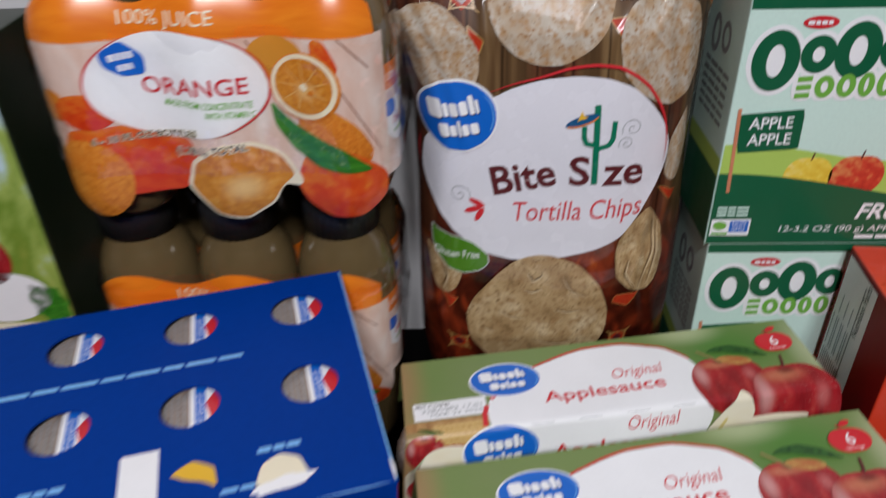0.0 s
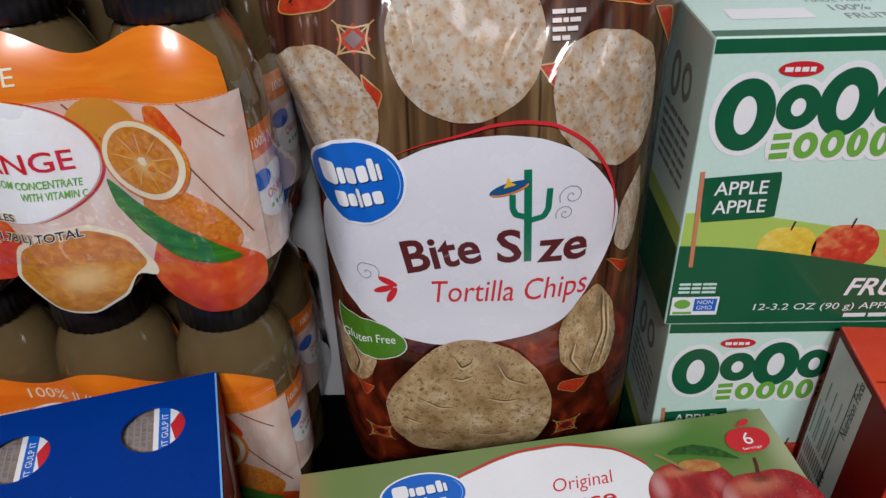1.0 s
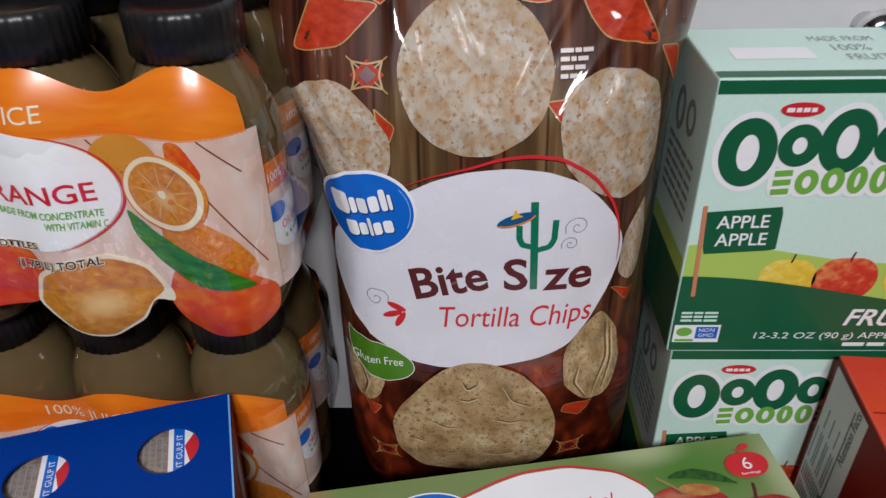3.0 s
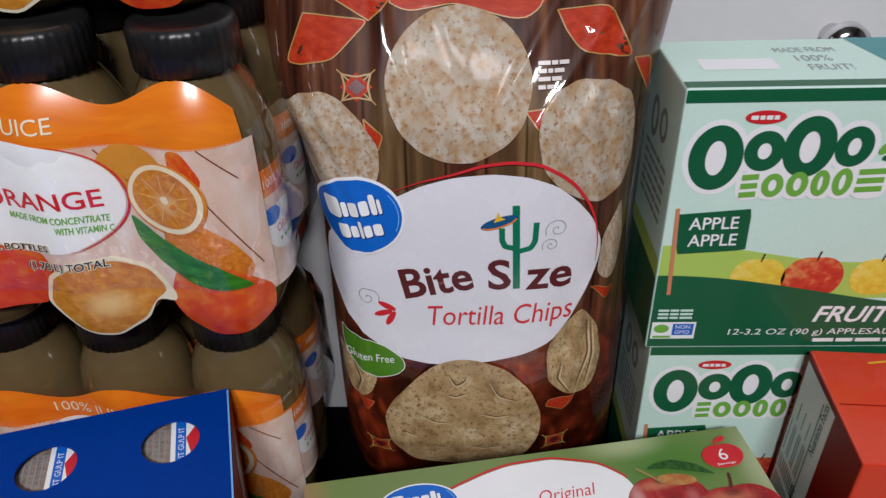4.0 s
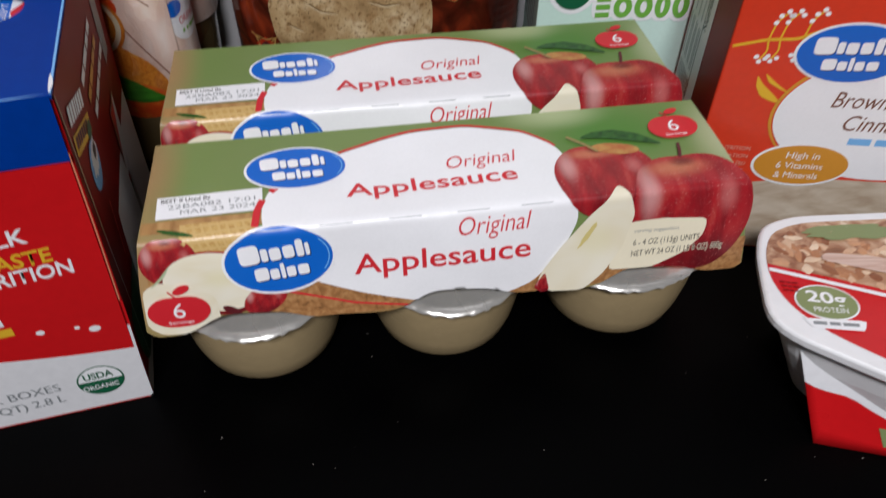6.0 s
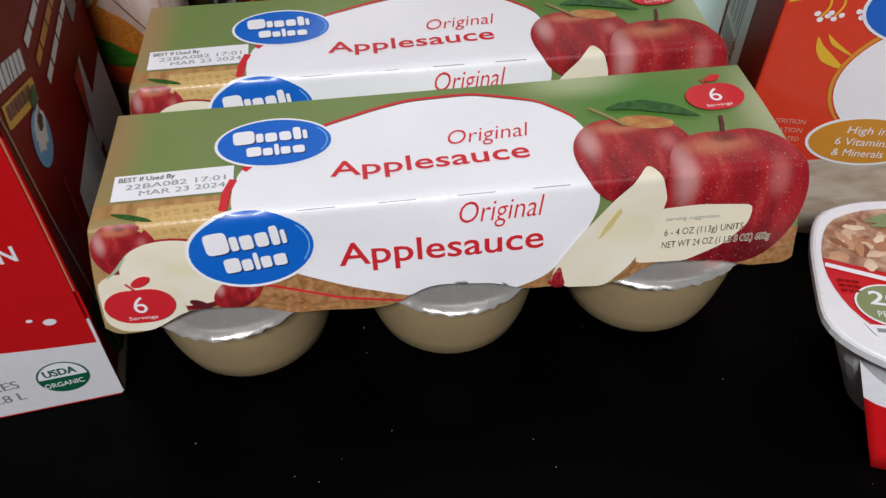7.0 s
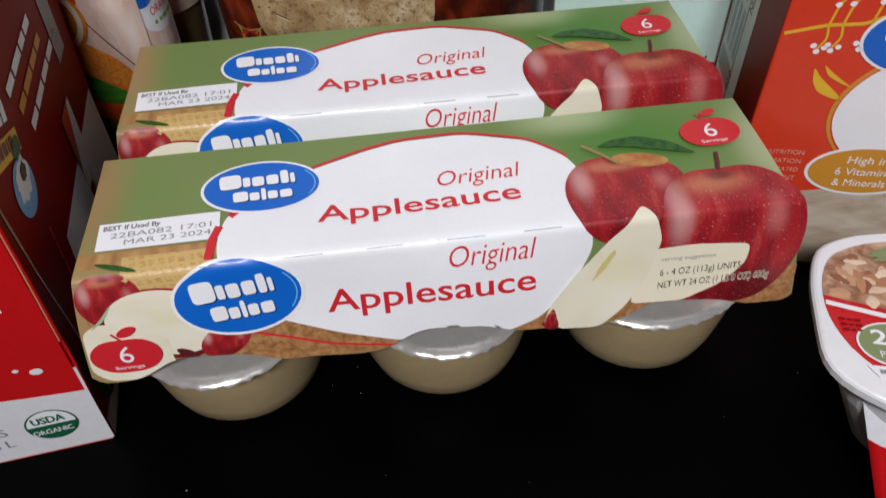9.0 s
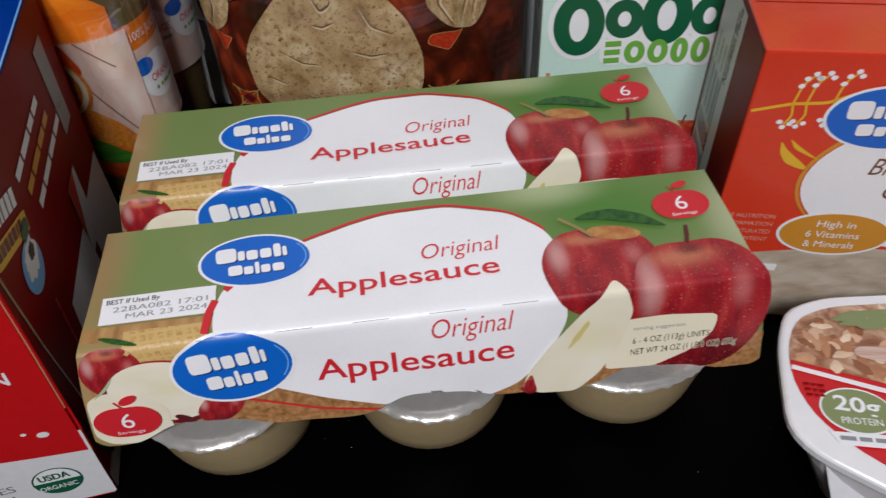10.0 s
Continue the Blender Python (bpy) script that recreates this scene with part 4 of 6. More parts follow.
    for px, pz, a in ((0.0897, 0.1653, 152), (0.0876, 0.1612, 18), (0.0911, 0.1583, 62)):
        blot("flower", ellipse(px, pz, 0.0046, 0.0016, a), s, 5 * e, RED_INK, film, rings=2)
    tag = rounded([(0.0650, 0.1478), (0.0716, 0.1446), (0.0777, 0.1441), (0.0875, 0.1410), (0.0958, 0.1336), (0.0966, 0.1277), (0.0923, 0.1232), (0.0819, 0.1201), (0.0746, 0.1223), (0.0684, 0.1280), (0.0650, 0.1370)], 60, 1)
    blot("green_tag", tag, s, 6 * e, PILL, film, label="green gluten free tag")
    stroke("tag_edge", [tuple(q) for q in tag], 0.0004, s, 6.6 * e, WHITE, film, closed=True, n=70)
    words("Gluten Free", 0.0662, 0.1300, 0.0250, 0.0048, s, 7 * e, WHITE, film, 2)
    for k, w in enumerate(((0.005, 0.0025, 0.004), (0.0035, 0.002, 0.004), (0.005, 0.004), (0.003, 0.003))):
        bars(0.1575, 0.2870 - 0.0036 * k, w, 0.0019, 0.0006, s, 5 * e, PALE_PRINT, film, 1)
    return bag


chip_bag()

# ---- juice packs ----
JUICE = material("orange_juice_bottle", (0.118, 0.082, 0.036), 0.16, vary=0.08, grain=120, coat=0.7, blotch=30)
CAP = material("black_bottle_cap", (0.010, 0.010, 0.011), 0.34, vary=0.15, grain=300)
FILM = clear_film("clear_shrink_wrap", 0.42, 0.055)
PEACH = printed("whitewashed_boards_print", [(0.25, (0.62, 0.40, 0.31)), (0.5, (0.72, 0.54, 0.46)), (0.75, (0.78, 0.70, 0.65))], (6, 1.2), 4, rough=0.3, coat=0.4)
ORANGE_BAND = printed("orange_band_print", [(0.3, (0.72, 0.16, 0.008)), (0.7, (0.82, 0.23, 0.015))], (3, 2), 3, rough=0.3, coat=0.4)
ORANGE_SKIN = printed("orange_peel_print", [(0.25, (0.48, 0.13, 0.012)), (0.5, (0.66, 0.22, 0.024)), (0.8, (0.78, 0.36, 0.06))], (9, 9), 6, rough=0.3, coat=0.4, across=(0, 0.5, 0.2))
ORANGE_FLESH = printed("orange_flesh_print", [(0.25, (0.44, 0.14, 0.012)), (0.55, (0.62, 0.25, 0.028)), (0.85, (0.74, 0.42, 0.10))], (5, 5), 4, rough=0.3, coat=0.4, lights=[(0.05, -0.15, 0.55, 0.5, (0.80, 0.56, 0.24), 0.75)])
RED_FRUIT = printed("red_orange_fruit_print", [(0.2, (0.56, 0.03, 0.008)), (0.5, (0.66, 0.08, 0.012)), (0.85, (0.74, 0.24, 0.03))], (3, 3), 4, rough=0.3, coat=0.4, across=(-0.3, 0.8, 0.22))
GREEN_LEAF = printed("green_leaf_print", [(0.25, (0.012, 0.10, 0.008)), (0.6, (0.05, 0.24, 0.02)), (0.85, (0.12, 0.36, 0.05))], (2, 6), 4, rough=0.3, coat=0.4)
ORANGE_PALE = ink("pale_orange_print", (0.72, 0.46, 0.16))
TWIG = ink("twig_print", (0.22, 0.07, 0.035))
PITCH, BOT_R, ROW_1, ROW_2, BOT_X = 0.0548, 0.0270, 0.4755, 0.5300, -0.0300


def bottle_mesh(foot):
    """A small juice bottle with a waist; foot: how much longer its body is."""
    return revolved("bottle", [(0.0120, -foot), (0.0165, 0.0010 - foot), (0.0190, 0.0040 - foot), (0.0212, 0.0090 - foot), (0.0236, 0.0150 - foot), (0.0254, 0.0205 - min(0.0, foot)), (0.0266, 0.0300), (0.0270, 0.0370), (0.0270, 0.086), (0.0264, 0.096), (0.0245, 0.105), (0.0212, 0.1125), (0.0182, 0.1180), (0.0178, 0.1220)], JUICE)


def cap_mesh():
    """A screw cap with a ribbed skirt."""
    seg, verts, faces = 144, [], []
    for r, z in ((0.0188, 0.1200), (0.0198, 0.1205), (0.0198, 0.1345), (0.0190, 0.1370), (0.0150, 0.1373), (0.0145, 0.1368)):
        for k in range(seg):
            a = 2 * math.pi * k / seg
            rr = r + (0.0003 if k % 4 > 1 and 0.0197 < r else 0)
            verts.append((rr * math.cos(a), rr * math.sin(a), z))
    for i in range(5):
        for k in range(seg):
            k2 = (k + 1) % seg
            faces.append((i * seg + k, i * seg + k2, (i + 1) * seg + k2, (i + 1) * seg + k))
    faces.append(tuple(5 * seg + k for k in range(seg)))
    return mesh_of("cap", verts, faces, CAP, smooth=True)


CAP_MESH = cap_mesh()


def around(r):
    """The surface of an upright bottle; a runs round it from the front."""
    return lambda a, b, h: Vector(((r + h) * math.sin(a / r), -(r + h) * math.cos(a / r), b))


def wrap_surface(a, b, h):
    """The front of the shrink wrap: over three bottles, then round the end ones."""
    end = PITCH
    squeeze = min(0.009, 0.009 * ((b - 0.094) / 0.026) ** 2) if b > 0.094 else 0.0
    low = 0.006 * ((0.022 - b) / 0.022) ** 1.5 if b < 0.022 else 0.0
    r = BOT_R + 0.0008 + h - squeeze - low
    x = a - BOT_X
    if abs(x) <= end:
        dent = 0.0060 * abs(math.sin(math.pi * x / PITCH)) ** 1.6
        return Vector((a, ROW_1 - r + dent, b))
    t = (abs(x) - end) / (BOT_R + 0.0008)
    sg = math.copysign(1, x)
    if t < math.pi / 2:
        return Vector((BOT_X + sg * (end + r * math.sin(t)), ROW_1 - r * math.cos(t), b))
    return Vector((BOT_X + sg * (end + r), ROW_1 + (t - math.pi / 2) * r, b))


def juice_pack(m, label, foot, drop):
    pack = tagged(new("juice_pack"), label, "juice", "juice packs")
    BOTTLE = bottle_mesh(foot)
    # bottles, each with its own band label
    for j, y in enumerate((ROW_1, ROW_2)):
        for i in (-1, 0, 1):
            b = part("bottle", BOTTLE, pack, "brownish bottle of orange juice")
            b.matrix_basis = pose(BOT_X + i * PITCH - 0.0035 * j, y, 0)
            part("cap", CAP_MESH, b, "black ribbed screw cap")
            s = (lambda f: lambda a, b_, h: f(a, b_ - 0.013, h))(around(BOT_R + 0.0003))
            if j == 1 or i == 1:
                turn = (math.pi * BOT_R) * 0.98
                patch("label_band", -turn, 0.082, turn, 0.094, s, 0, ORANGE_BAND, b, 40, 3)
                patch("label_print", -turn, 0.040, turn, 0.082, s, 0, PEACH, b, 40, 6)
                for a0 in (0.006, 0.030):
                    blot("label_panel", ellipse(a0 + 0.008, 0.066, 0.012, 0.011), s, 0.0001, WHITE, b, rings=4)
                    blot("label_mark", ellipse(a0, 0.073, 0.0055, 0.004), s, 0.0002, BLUE_LOGO, b, rings=3)
                    words("ORANGE", a0 + 0.002, 0.064, 0.017, 0.0038, s, 0.0002, RED_INK, b)
                    words("100% JUICE", a0 - 0.002, 0.086, 0.020, 0.0038, s, 0.0002, WHITE, b)
                    bars(a0 + 0.003, 0.0595, (0.005, 0.004, 0.005), 0.0018, 0.0008, s, 0.0002, GREEN_LIGHT, b)
    # the printed front of the wrap
    s, e = (lambda a, b, h: wrap_surface(a, b - drop, h)), 0.00015
    dip = lambda x: abs(math.sin(math.pi * (x - BOT_X) / PITCH))
    wrap = part("wrap", mesh_of("wrap", *wrap_skin(), FILM, smooth=True), pack, "clear shrink wrap")
    wrap.visible_shadow = False
    patch("orange_band", -0.108, 0.114, 0.0475, 0.137, s, e, ORANGE_BAND, wrap, 90, 8, top=lambda x: 0.1375 - 0.009 * dip(x) ** 2 if abs(x - BOT_X) < PITCH else 0.1375 - 0.02 * ((abs(x - BOT_X) - PITCH) / 0.03) ** 2)
    patch("boards_print", -0.108, 0.046, 0.0520, 0.1145, s, e, PEACH, wrap, 90, 14)
    for x0, z0, x1, z1 in ((-0.105, 0.10, -0.095, 0.06), (-0.01, 0.113, 0.004, 0.093), (0.028, 0.094, 0.047, 0.060), (0.030, 0.114, 0.043, 0.100)):
        stroke("board_gap_print", [(x0, z0), (x1, z1)], 0.0006, s, 2 * e, TWIG, wrap, n=14)
    # fruit
    blot("orange_print", ellipse(0.002, 0.105, 0.013, 0.010), s, 2 * e, GOLD, wrap)
    blot("orange_print", ellipse(-0.0915, 0.0490, 0.0190, 0.0205, 0, 40, 0.02), s, 3 * e, ORANGE_SKIN, wrap)
    blot("peach_print", ellipse(-0.0860, 0.0830, 0.0145, 0.0085), s, 3 * e, RED_FRUIT, wrap)
    blot("peach_print", ellipse(-0.1020, 0.0850, 0.0090, 0.0075), s, 2 * e, ORANGE_SKIN, wrap)
    blot("mango_print", rounded([(0.004, 0.045), (0.010, 0.060), (0.022, 0.0655), (0.036, 0.060), (0.0500, 0.048), (0.0490, 0.036), (0.036, 0.0265), (0.020, 0.0265), (0.009, 0.034)], 50, 2), s, 4 * e, RED_FRUIT, wrap)
    blot("peach_print", rounded([(-0.1060, 0.0560), (-0.0980, 0.0740), (-0.0700, 0.0760), (-0.0420, 0.0700), (-0.0380, 0.0560), (-0.0480, 0.0420), (-0.0700, 0.0400), (-0.0900, 0.0420)], 44, 2), s, 2.5 * e, RED_FRUIT, wrap)
    blot("peach_print", rounded([(0.0100, 0.0860), (0.0240, 0.0840), (0.0360, 0.0740), (0.0440, 0.0600), (0.0380, 0.0520), (0.0200, 0.0560), (0.0080, 0.0700)], 40, 2), s, 2.5 * e, ORANGE_SKIN, wrap)
    blot("peach_print", rounded([(0.0180, 0.1140), (0.0240, 0.1140), (0.0300, 0.1010), (0.0260, 0.0960), (0.0180, 0.1040)], 24, 2), s, 2.2 * e, RED_FRUIT, wrap)
    blot("white_panel", ellipse(-0.0430, 0.0935, 0.0400, 0.0245, 0, 60), s, 4 * e, WHITE, wrap, rings=12)
    stroke("red_line", ellipse(-0.0425, 0.0935, 0.0408, 0.0250, 0, 60)[-12:] + ellipse(-0.0425, 0.0935, 0.0408, 0.0250, 0, 60)[:12], 0.0010, s, 5 * e, RED_INK, wrap, taper=True)
    stroke("red_line", ellipse(-0.0425, 0.0935, 0.0408, 0.0250, 0, 60)[20:36], 0.0010, s, 5 * e, RED_INK, wrap, taper=True)
    blot("store_mark", rounded([(-0.073, 0.103), (-0.074, 0.109), (-0.064, 0.114), (-0.055, 0.107), (-0.056, 0.099), (-0.066, 0.098)], 30, 1), s, 6 * e, BLUE_LOGO, wrap, label="blue store mark")
    bars(-0.070, 0.105, (0.003, 0.002, 0.002, 0.002), 0.0030, 0.0005, s, 7 * e, WHITE, wrap, 8, "logo_word")
    bars(-0.067, 0.1005, (0.002, 0.002, 0.0015), 0.0028, 0.0005, s, 7 * e, WHITE, wrap, 8, "logo_word")
    words("ORANGE", -0.0590, 0.0905, 0.0475, 0.0075, s, 6 * e, RED_INK, wrap, -1, 0, 0.01)
    words("MADE FROM CONCENTRATE", -0.0500, 0.0850, 0.0390, 0.0030, s, 6 * e, GREEN_LIGHT, wrap, -3, 0.1, 0.015)
    words("WITH VITAMIN C", -0.0320, 0.0795, 0.0215, 0.0030, s, 6 * e, GREEN_LIGHT, wrap, -3, 0.1, 0.015)
    blot("orange_slice_rim", ellipse(0.0140, 0.0925, 0.0160, 0.0160), s, 5 * e, ORANGE_SKIN, wrap)
    blot("orange_slice_pith", ellipse(0.0136, 0.0928, 0.0150, 0.0150), s, 6 * e, CREAM, wrap)
    blot("orange_flesh_print", ellipse(0.0134, 0.0930, 0.0130, 0.0128), s, 7 * e, ORANGE_FLESH, wrap, rings=8)
    for k in range(9):
        a = 2 * math.pi * k / 9 + 0.2
        stroke("orange_skin_print", [(0.0134 + 0.002 * math.cos(a), 0.0930 + 0.002 * math.sin(a)), (0.0134 + 0.0124 * math.cos(a), 0.0930 + 0.0124 * math.sin(a))], 0.00045, s, 8 * e, ORANGE_PALE, wrap, taper=True, n=8)
    blot("orange_core_print", ellipse(0.0134, 0.0930, 0.0017, 0.0017, 0, 16, 0.3), s, 8.4 * e, CREAM, wrap, rings=2)
    blot("orange_pip_print", ellipse(0.0165, 0.0905, 0.0016, 0.0012, 20, 16, 0.3), s, 8.6 * e, ORANGE_SKIN, wrap, rings=2)
    blot("orange_half_rim", rounded([(-0.0480, 0.0440), (-0.0430, 0.0580), (-0.0300, 0.0660), (-0.0140, 0.0670), (0.0000, 0.0600), (0.0075, 0.0480), (0.0070, 0.0430), (-0.002, 0.044), (-0.008, 0.033), (-0.022, 0.0250), (-0.036, 0.0290)], 60, 1), s, 5 * e, CREAM, wrap, rings=8)
    blot("orange_half_print", rounded([(-0.0460, 0.0440), (-0.0415, 0.0565), (-0.0295, 0.0640), (-0.0150, 0.0648), (-0.0020, 0.0590), (0.0040, 0.0490), (-0.003, 0.043), (-0.009, 0.034), (-0.022, 0.0265), (-0.035, 0.0300)], 60, 1), s, 6 * e, ORANGE_FLESH, wrap, rings=8)
    blot("leaf_print", rounded([(-0.0030, 0.0860), (0.0060, 0.0760), (0.0160, 0.0700), (0.0280, 0.0640), (0.0390, 0.0545), (0.0420, 0.0515), (0.0300, 0.0515), (0.0160, 0.0545), (0.0050, 0.0630), (-0.0020, 0.0740)], 50, 1), s, 7 * e, GREEN_LEAF, wrap, rings=5, centre=(0.016, 0.0635))
    for k, (t, x, z, w, hh) in enumerate((("6 - 10 FL OZ BOTTLES", -0.0860, 0.0680, 0.0480, 0.0030), ("(1.78 L) TOTAL", -0.0500, 0.0610, 0.0340, 0.0036))):
        words(t, x - 0.0003, z - 0.0002, w + 0.0006, hh, s, 7.6 * e, CREAM, wrap, 3, 0.15, 0.075)
        words(t, x, z, w, hh, s, 9 * e, BLACK_INK, wrap, 3, 0.15, 0.01)
    words("100% JUICE", -0.0635, 0.1205, 0.0420, 0.0058, s, 3 * e, CREAM, wrap)
    pack.matrix_world = m
    return pack


def wrap_skin():
    """The clear wrap as a loose skin round the six bottles."""
    verts, faces, path = [], [], []
    r, n = BOT_R + 0.0026, 16
    for cx, cy, a0 in ((BOT_X - PITCH, ROW_1, 180), (BOT_X + PITCH, ROW_1, 270), (BOT_X + PITCH, ROW_2, 0), (BOT_X - PITCH, ROW_2, 90)):
        for k in range(n + 1):
            a = radians(a0 + 90 * k / n)
            path.append((cx, cy, r * math.cos(a), r * math.sin(a)))
        if a0 in (180, 0):
            for k in range(1, 48):
                x = BOT_X + (1 if a0 == 180 else -1) * (-PITCH + 2 * PITCH * k / 48)
                dent = 0.0035 * abs(math.sin(math.pi * (x - BOT_X) / PITCH))
                path.append((x, cy, 0, (r - dent) * (-1 if a0 == 180 else 1)))
    levels = np.linspace(0.034, 0.101, 34)
    for z in levels:
        f = 1.0 if z < 0.09 else 1 - 0.40 * (z - 0.09) / 0.03
        for cx, cy, dx, dy in path:
            # taut wrinkles running up the film, slanting at the ends
            q = noise.noise(((cx + dx) * 70 + z * 30, (cy + dy) * 90, z * 16))
            f = (1.0 if z < 0.09 else 1 - 0.40 * (z - 0.09) / 0.03) + 0.13 * max(0.0, 0.26 - abs(q)) - 0.018
            verts.append((cx + dx * f, cy + dy * f, z))
    m = len(path)
    for j in range(len(levels) - 1):
        for k in range(m):
            k2 = (k + 1) % m
            faces.append((j * m + k, j * m + k2, (j + 1) * m + k2, (j + 1) * m + k))
    return verts, faces


juice_pack(pose(0, 0, 0.1685), "shrink-wrapped six-pack of orange juice bottles stacked on another", -0.0055, 0.0175)
juice_pack(pose(-0.010, 0.0220, 0.3003), "shrink-wrapped six-pack of orange juice bottles on top of the stack", -0.0055, 0.0175)
juice_pack(pose(-0.0070, 0.0060, 0.0365), "shrink-wrapped six-pack of orange juice bottles on the table", 0.0365, 0.0340)

# ---- fruit pouch cartons ----
MINT = material("mint_carton", (0.60, 0.80, 0.72), 0.42, vary=0.05, grain=500, bump=0.05, coat=0.12, blotch=14)
YELLOW_APPLE = printed("yellow_apple_print", [(0.2, (0.70, 0.42, 0.02)), (0.6, (0.82, 0.62, 0.08)), (0.9, (0.85, 0.72, 0.30))], (3, 3), 4, across=(-0.5, 0.6, 0.2))
RED_APPLE = printed("bright_apple_print", [(0.2, (0.42, 0.02, 0.015)), (0.5, (0.62, 0.06, 0.03)), (0.85, (0.76, 0.36, 0.12))], (3, 3), 4, across=(-0.5, 0.6, 0.2))
GX, GY, GW, GD, GH = 0.2150, 0.4890, 0.200, 0.058, 0.1345


def pouch_carton(m, label):
    box = tagged(new("fruit_pouch_carton"), label, "carton", "fruit pouch cartons")
    body = part("body", carton_mesh("body", GW, GD, GH, MINT), box, "pale mint printed card")
    f, e = plane((0, 0, 0), (1, 0, 0), (0, 0, 1), (0, -1, 0)), 0.00015
    # the face is laid out from its lower left corner
    patch("top_stripe", 0.0005, 0.1285, GW - 0.0005, 0.1340, f, e, GREEN_DARK, body, 2, 2)
    patch("hill_print", 0.0008, 0.030, GW - 0.0008, 0.05, f, e, GREEN_HILL, body, 40, 3, top=lambda x: 0.0535 - 0.010 * math.cos((x - 0.09) * 38) * 0.5 + 0.002)
    for x, z, r, mat_ in ((0.046, 0.0425, 0.0125, YELLOW_APPLE), (0.100, 0.0425, 0.0120, YELLOW_APPLE), (0.160, 0.043, 0.012, YELLOW_APPLE), (0.071, 0.0420, 0.0140, RED_APPLE), (0.125, 0.0430, 0.0130, RED_APPLE), (0.180, 0.043, 0.012, RED_APPLE)):
        blot("apple_print", apple_shape(x, z, r, r * 0.93), f, 2 * e, mat_, body)
        stroke("stem_print", [(x, z + r * 0.7), (x + 0.001, z + r * 1.05)], 0.0008, f, 3 * e, MAROON, body, n=5)
    patch("green_band", 0.0006, 0.0012, GW - 0.0006, 0.04, f, 3 * e, GREEN_DARK, body, 60, 3, top=lambda x: 0.0345 + 0.0095 * math.cos(min(math.pi, x * 21)))
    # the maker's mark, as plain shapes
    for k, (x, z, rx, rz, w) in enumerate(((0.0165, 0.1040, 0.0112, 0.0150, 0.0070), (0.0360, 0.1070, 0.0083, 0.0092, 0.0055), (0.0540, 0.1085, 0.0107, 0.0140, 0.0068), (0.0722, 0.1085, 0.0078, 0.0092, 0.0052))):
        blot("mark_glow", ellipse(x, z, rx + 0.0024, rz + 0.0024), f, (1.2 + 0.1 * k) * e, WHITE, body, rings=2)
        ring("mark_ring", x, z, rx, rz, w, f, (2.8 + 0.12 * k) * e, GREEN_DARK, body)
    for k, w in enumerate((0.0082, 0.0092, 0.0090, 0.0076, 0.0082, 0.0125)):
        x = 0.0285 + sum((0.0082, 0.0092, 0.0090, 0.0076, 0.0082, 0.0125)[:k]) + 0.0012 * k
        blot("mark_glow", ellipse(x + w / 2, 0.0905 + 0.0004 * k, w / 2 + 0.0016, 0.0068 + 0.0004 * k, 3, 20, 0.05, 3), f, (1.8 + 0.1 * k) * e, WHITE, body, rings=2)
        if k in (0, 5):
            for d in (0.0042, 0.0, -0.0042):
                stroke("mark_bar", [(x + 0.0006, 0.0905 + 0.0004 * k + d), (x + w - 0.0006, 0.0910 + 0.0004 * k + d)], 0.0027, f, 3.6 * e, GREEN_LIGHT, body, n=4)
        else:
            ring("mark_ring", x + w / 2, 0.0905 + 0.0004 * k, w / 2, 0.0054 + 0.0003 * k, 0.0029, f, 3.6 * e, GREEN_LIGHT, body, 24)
    blot("drop_print", ellipse(0.0860, 0.1085, 0.0045, 0.0022, 50), f, 3 * e, GREEN_LIGHT, body, rings=2)
    blot("drop_print", ellipse(0.0880, 0.1035, 0.0032, 0.0016, 10), f, 3 * e, GREEN_DARK, body, rings=2)
    blot("red_mark", ellipse(0.0335, 0.1222, 0.0082, 0.0030), f, 3 * e, RED_INK, body, rings=2)
    bars(0.0275, 0.1212, (0.003, 0.002, 0.0025, 0.002), 0.0018, 0.0006, f, 4 * e, WHITE, body, 0, "logo_word")
    # flag
    stroke("flag_pole", [(0.0045, 0.0800), (0.0068, 0.0330)], 0.0018, f, 4 * e, POLE, body, n=6)
    blot("flag", resampled([(0.0055, 0.0770), (0.0365, 0.0795), (0.0375, 0.0580), (0.0070, 0.0560)], 24), f, 4 * e, GREEN_DARK, body, rings=2)
    words("APPLE", 0.0105, 0.0690, 0.0215, 0.0062, f, 5 * e, WHITE, body, 1.5, 0, 0.01)
    words("APPLE", 0.0112, 0.0602, 0.0215, 0.0062, f, 5 * e, WHITE, body, 1.5, 0, 0.01)
    words("FRUIT ON THE GO", 0.0770, 0.0165, 0.1100, 0.0092, f, 4 * e, WHITE, body, -0.5, 0.25, 0.02)
    words("12-3.2 OZ (90 g) APPLESAUCE POUCHES NET WT", 0.0385, 0.0085, 0.1450, 0.0036, f, 4 * e, WHITE, body, 0, 0.1)
    bars(0.0800, 0.0038, (0.010, 0.008, 0.012, 0.006, 0.010, 0.014, 0.008), 0.0022, 0.0012, f, 4 * e, WHITE, body)
    patch("seal", 0.0015, 0.0062, 0.0225, 0.0165, f, 4 * e, WHITE, body, 1, 1, "white and blue certification seal")
    patch("seal_blue", 0.0115, 0.0085, 0.0215, 0.0155, f, 5 * e, BLUE_LOGO, body, 1, 1)
    blot("seal_leaf", ellipse(0.0062, 0.0125, 0.0036, 0.0026), f, 5 * e, GREEN_LIGHT, body, rings=2)
    words("NON", 0.0128, 0.0126, 0.0070, 0.0022, f, 6 * e, WHITE, body)
    words("GMO", 0.0128, 0.0095, 0.0070, 0.0022, f, 6 * e, WHITE, body)
    patch("seal_strip", 0.0025, 0.0068, 0.0110, 0.0082, f, 5 * e, GREEN_LIGHT, body, 1, 1)
